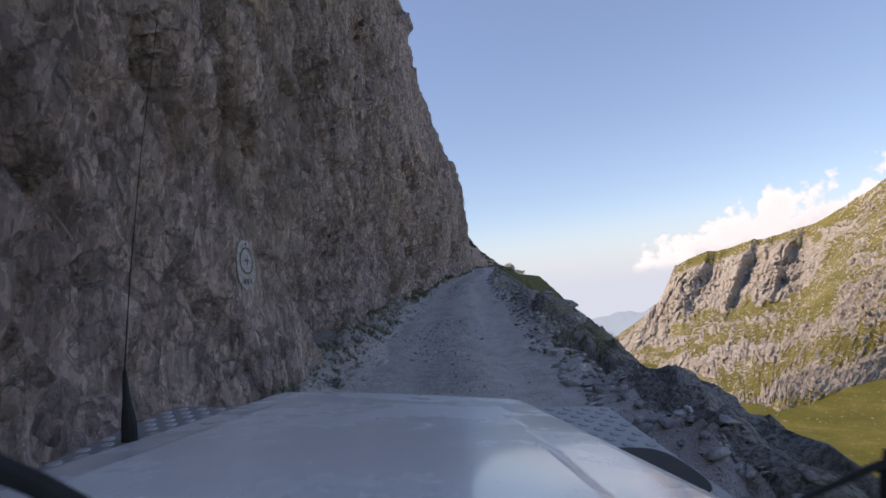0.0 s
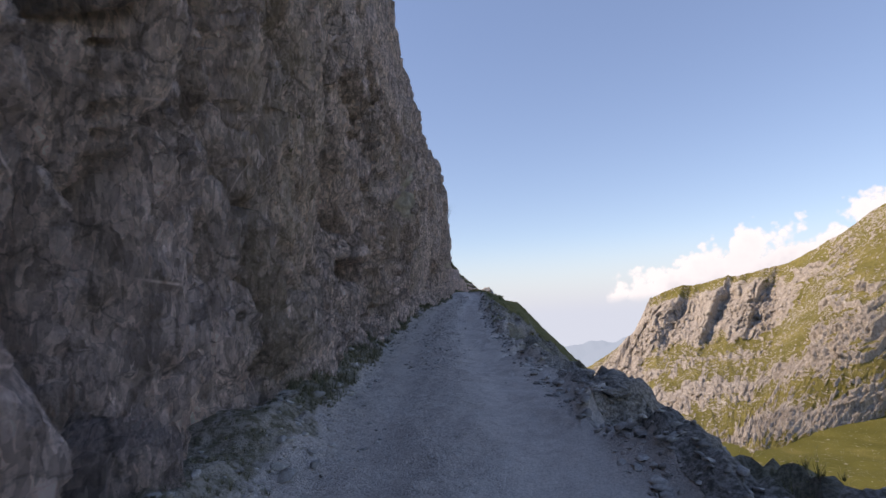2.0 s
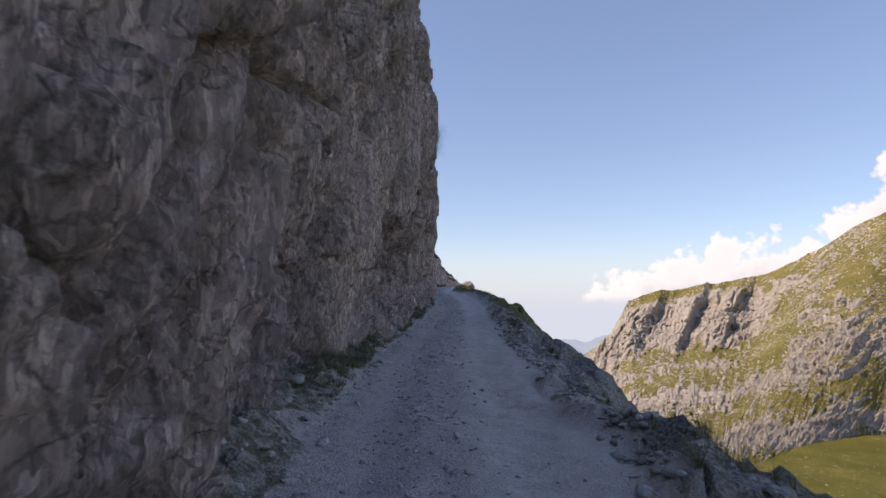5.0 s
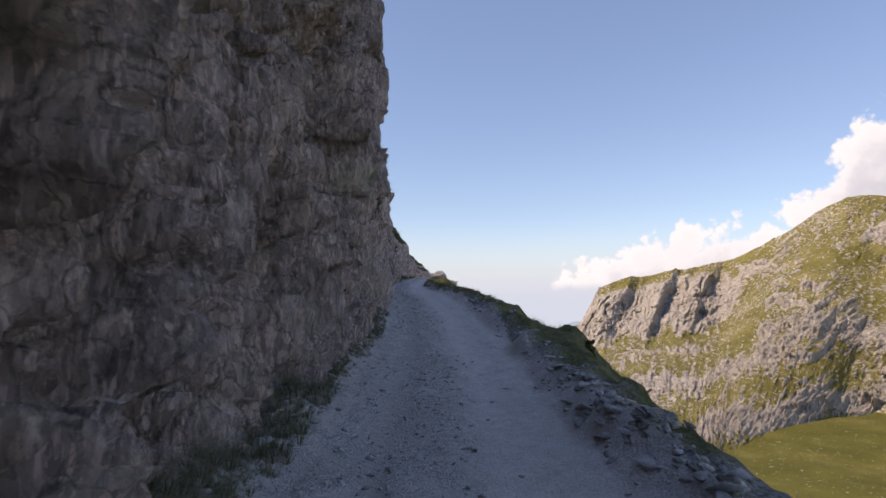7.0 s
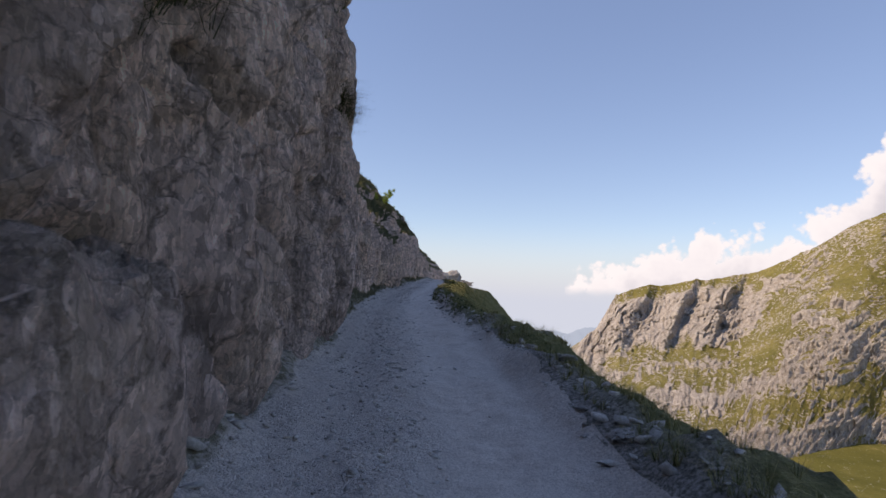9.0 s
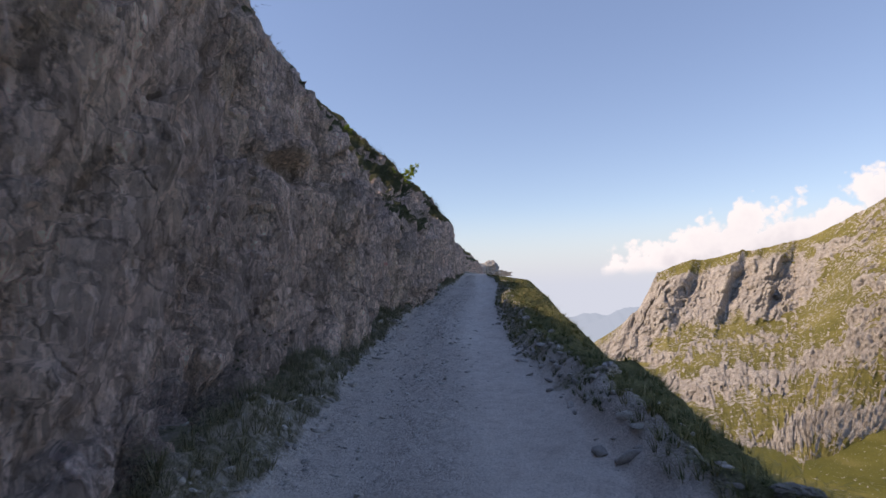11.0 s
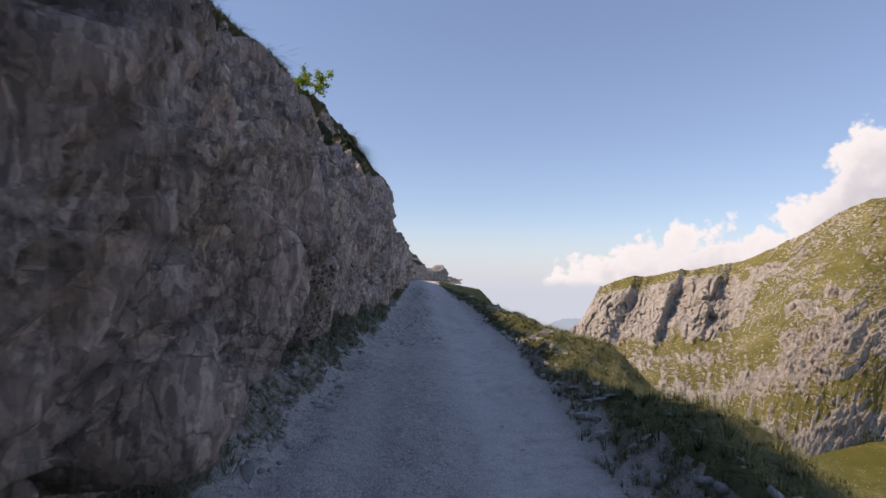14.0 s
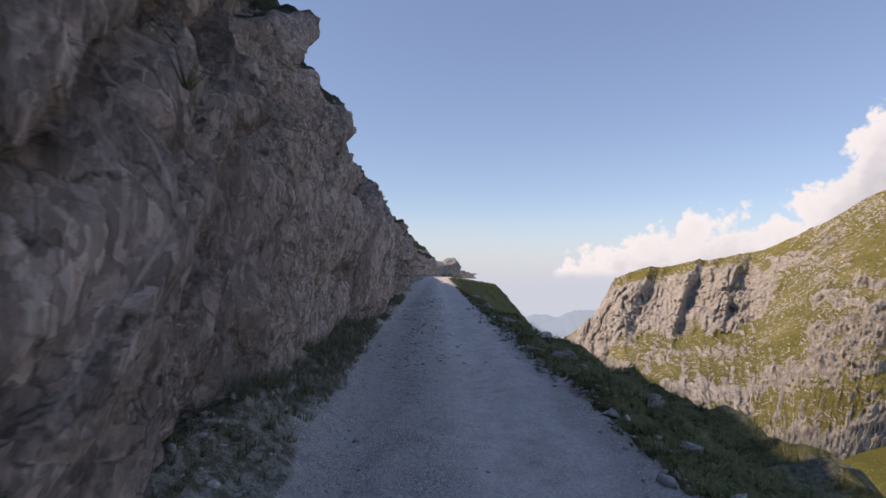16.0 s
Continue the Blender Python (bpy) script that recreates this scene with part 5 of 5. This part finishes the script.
def box(bm, x0, x1, y0, y1, z0, z1, bevel=0.01):
    r = bmesh.ops.create_cube(bm, size=1.0)
    for v in r["verts"]:
        v.co = Vector(((x0 + x1) / 2 + v.co.x * (x1 - x0), (y0 + y1) / 2 + v.co.y * (y1 - y0), (z0 + z1) / 2 + v.co.z * (z1 - z0)))
    if bevel:
        e = list({e for v in r["verts"] for e in v.link_edges})
        bmesh.ops.bevel(bm, geom=e, offset=bevel, segments=2, affect='EDGES')


def loft(bm, sections, closed=False):
    rows = [[bm.verts.new(p) for p in sec] for sec in sections]
    for a, b in zip(rows, rows[1:]):
        for i in range(len(a) - 1):
            bm.faces.new((a[i], a[i + 1], b[i + 1], b[i]))
    return rows


def build_car():
    white, plate, tread, black, glass = car_materials()
    car = new("off_road_car")
    # car axes: x right, y forward, z up; origin at the driver's eyes
    car.matrix_world = heading(0, 0, 1.75, 1.17, 4.84, -5.20) @ pose(0, 0, 0, -90)
    tagged(car, "white off-road car with chequer-plate wings on the gravel road", "car")
    # bonnet: a flat skin with a raised middle panel, rolled edges and a turned-down front
    bm = bmesh.new()
    xs = sorted(set([-0.70, -0.695, -0.687, -0.67, -0.64, 0.30, 0.33, 0.343, 0.350, 0.353] + [-0.56 + 0.01 * i for i in range(8)] + [-0.45 + 0.05 * i for i in range(12)] + [0.165 + 0.007 * i for i in range(8)]))
    ys = [0.40, 0.55, 0.7, 0.85, 1.0, 1.15, 1.3, 1.45, 1.56, 1.62, 1.65, 1.67, 1.69, 1.71, 1.74, 1.80, 1.9, 2.05, 2.17, 2.23, 2.265, 2.285, 2.295, 2.30, 2.302]
    secs = []
    for y in ys:
        row = []
        for x in xs:
            u = (x + 0.69) / 1.043
            z = -0.214 + 0.045 * u - (0.169 + 0.035 * u) * y
            rise = np.interp(x, [-0.56, -0.50], [0, 1]) * np.interp(x, [0.17, 0.208], [1, 0]) * np.interp(y, [1.62, 1.71], [1, 0])
            z += 0.018 * rise + 0.010 * (1 - (2 * u - 1) ** 2)
            z -= 0.055 * max(0.0, (x - 0.30) / 0.053) ** 3 + 0.05 * max(0.0, (-0.64 - x) / 0.06) ** 3
            z -= 0.09 * max(0.0, (y - 2.17) / 0.132) ** 4
            row.append(Vector((x + 0.03 * max(0.0, x - 0.2) / 0.15 * (2.3 - y) / 1.6 + (0.0 if y < 2.0 else -0.10 * max(0.0, x) * ((y - 2.0) / 0.3) ** 3), y, z)))
        secs.append(row)
    loft(bm, secs)
    bmesh.ops.recalc_face_normals(bm, faces=bm.faces[:])
    bonnet = part("bonnet", bm, white, car, "glossy white bonnet with dust specks", True)
    m = bonnet.modifiers.new("thickness", 'SOLIDIFY')
    m.thickness = 0.012
    m.offset = -1
    # wings with chequer plate
    for side, x0, x1 in ((1, 0.37, 0.70), (-1, -1.13, -0.71)):
        def top(y):
            return -0.501 - 0.073 * y
        bm = bmesh.new()
        box(bm, x0, x1, 0.35, 2.26, -0.60, -0.006, 0.02)
        for v in bm.verts:
            v.co.z += top(v.co.y)
        wing = part("wing", bm, white, car)
        bm = bmesh.new()
        box(bm, x0 + 0.005, x1 - 0.008, 0.60, 2.25, -0.004, 0.004, 0.002)
        for v in bm.verts:
            v.co.z += top(v.co.y)
        part("wing_plate", bm, plate, wing, "dusty aluminium chequer plate")
        bm = bmesh.new()
        ring = [Vector((0.021 * math.cos(k * 0.7854), 0.026 * math.sin(k * 0.7854), 0)) for k in range(8)]
        low, high = [bm.verts.new(p) for p in ring], [bm.verts.new(p * 0.65 + Vector((0, 0, 0.003))) for p in ring]
        for k in range(8):
            bm.faces.new((low[k], low[(k + 1) % 8], high[(k + 1) % 8], high[k]))
        bm.faces.new(high)
        pad = bpy.data.meshes.new("tread_pad")
        bm.to_mesh(pad)
        bm.free()
        # left pads have the painted reflection, right pads the plain plate colour
        pad.materials.append(tread if side < 0 else plate)
        for i in range(9):
            for j in range(26):
                x, y = x0 + 0.03 + i * 0.075 + (0.037 if j % 2 else 0), 0.65 + j * 0.062
                if x > x1 - 0.03 or (side > 0 and 1.26 < y < 1.70 and x > 0.42):
                    continue
                ob = new("tread_pad", pad)
                ob.parent = wing
                ob.location = (x, y, top(y) + 0.0045)
        if side > 0:
            # oval vent: dark well inside a thin bright rim
            for name, grow, z, mat, label in (("vent_rim", 1.06, 0.0055, plate, "thin metal rim"), ("air_vent", 1.0, 0.0095, black, "black oval air vent")):
                bm = bmesh.new()
                ring = []
                for k in range(40):
                    a = 6.2832 * k / 40
                    ex = math.copysign(abs(math.cos(a)) ** 0.6, math.cos(a)) * 0.105 * grow
                    ey = math.copysign(abs(math.sin(a)) ** 0.6, math.sin(a)) * 0.185 * grow
                    y = 1.475 + ey
                    ring.append(Vector((0.575 + ex + 0.02 * (1.475 - y), y, top(y) + z)))
                lo = [bm.verts.new(p - Vector((0, 0, 0.004))) for p in ring]
                hi = [bm.verts.new(p) for p in ring]
                for k in range(40):
                    bm.faces.new((lo[k], lo[(k + 1) % 40], hi[(k + 1) % 40], hi[k]))
                bm.faces.new(hi)
                part(name, bm, mat, wing, label)
        bm = bmesh.new()
        bmesh.ops.create_cone(bm, cap_ends=True, segments=24, radius1=0.09, radius2=0.09, depth=0.06, matrix=pose((x0 + x1) / 2, 2.27, -0.86, 90, 0, 0))
        part("headlight", bm, glass, car, "round headlight")
    # front, sides, tub
    bm = bmesh.new()
    box(bm, -0.68, 0.34, 2.16, 2.28, -1.15, -0.76, 0.02)
    part("grille", bm, black, car, "black front grille")
    bm = bmesh.new()
    box(bm, -1.10, 0.68, 2.32, 2.46, -1.38, -1.20, 0.02)
    part("bumper", bm, black, car, "black steel bumper")
    bm = bmesh.new()
    box(bm, -1.10, 0.68, -1.9, 0.33, -1.35, -1.22, 0.02)
    for x0, x1 in ((-1.12, -1.08), (0.66, 0.70)):
        box(bm, x0, x1, -1.9, 0.33, -1.24, -0.62, 0.01)
    box(bm, -1.08, 0.66, -1.9, -1.86, -1.24, -0.62, 0.01)
    box(bm, -1.08, 0.66, 0.29, 0.40, -1.24, -0.56, 0.01)
    box(bm, -0.85, 0.6, 0.33, 2.2, -1.30, -1.18, 0.02)
    part("body", bm, white, car)
    # wheels
    for x in (-0.98, 0.55):
        for y in (1.62, -1.15):
            bm = bmesh.new()
            rings = []
            for r, dx in ((0.24, -0.11), (0.36, -0.115), (0.385, -0.09), (0.39, 0.0), (0.385, 0.09), (0.36, 0.115), (0.24, 0.11), (0.24, -0.11)):
                rings.append([Vector((x + dx, y + r * math.cos(6.2832 * k / 32), -1.42 + r * math.sin(6.2832 * k / 32))) for k in range(33)])
            loft(bm, rings)
            bmesh.ops.recalc_face_normals(bm, faces=bm.faces[:])
            wheel = part("wheel", bm, black, car, "black off-road tyre", True)
            bm = bmesh.new()
            bmesh.ops.create_cone(bm, cap_ends=True, segments=24, radius1=0.24, radius2=0.24, depth=0.12, matrix=pose(x, y, -1.42, 0, 90, 0))
            part("rim", bm, white, wheel, "white steel rim")
    # aerial on the wing, and the two wiper arms
    bm = bmesh.new()
    tube(bm, [Vector((-1.02, 1.75, -0.632)), Vector((-1.022, 1.75, -0.57)), Vector((-1.030, 1.75, -0.49)), Vector((-1.037, 1.75, -0.395))], [0.025, 0.024, 0.013, 0.006], 10)
    mast = part("aerial", bm, black, car, "black whip aerial")
    bm = bmesh.new()
    tube(bm, [Vector((-1.037, 1.75, -0.395)), Vector((-1.02, 1.75, -0.1)), Vector((-0.985, 1.75, 0.3)), Vector((-0.93, 1.75, 0.75))], [0.0025, 0.0020, 0.0016, 0.0012], 5)
    part("whip", bm, black, mast)
    for pts, r in ((((-0.53, 0.60, -0.232), (-0.495, 0.60, -0.246), (-0.455, 0.60, -0.262), (-0.40, 0.60, -0.292)), (0.017, 0.014, 0.013, 0.013)),
                   (((0.40, 0.60, -0.280), (0.44, 0.60, -0.262), (0.475, 0.60, -0.246), (0.505, 0.60, -0.236)), (0.004, 0.004, 0.005, 0.006))):
        bm = bmesh.new()
        tube(bm, [Vector(p) for p in pts], r, 8)
        part("wiper_arm", bm, black, car, "black wiper arm")
    bm = bmesh.new()
    tube(bm, [Vector((0.500, 0.60, -0.30)), Vector((0.500, 0.60, -0.25)), Vector((0.502, 0.60, -0.225))], [0.010, 0.011, 0.008], 8)
    part("wiper_hub", bm, black, car, "black wiper hub")
    return car


build_car()
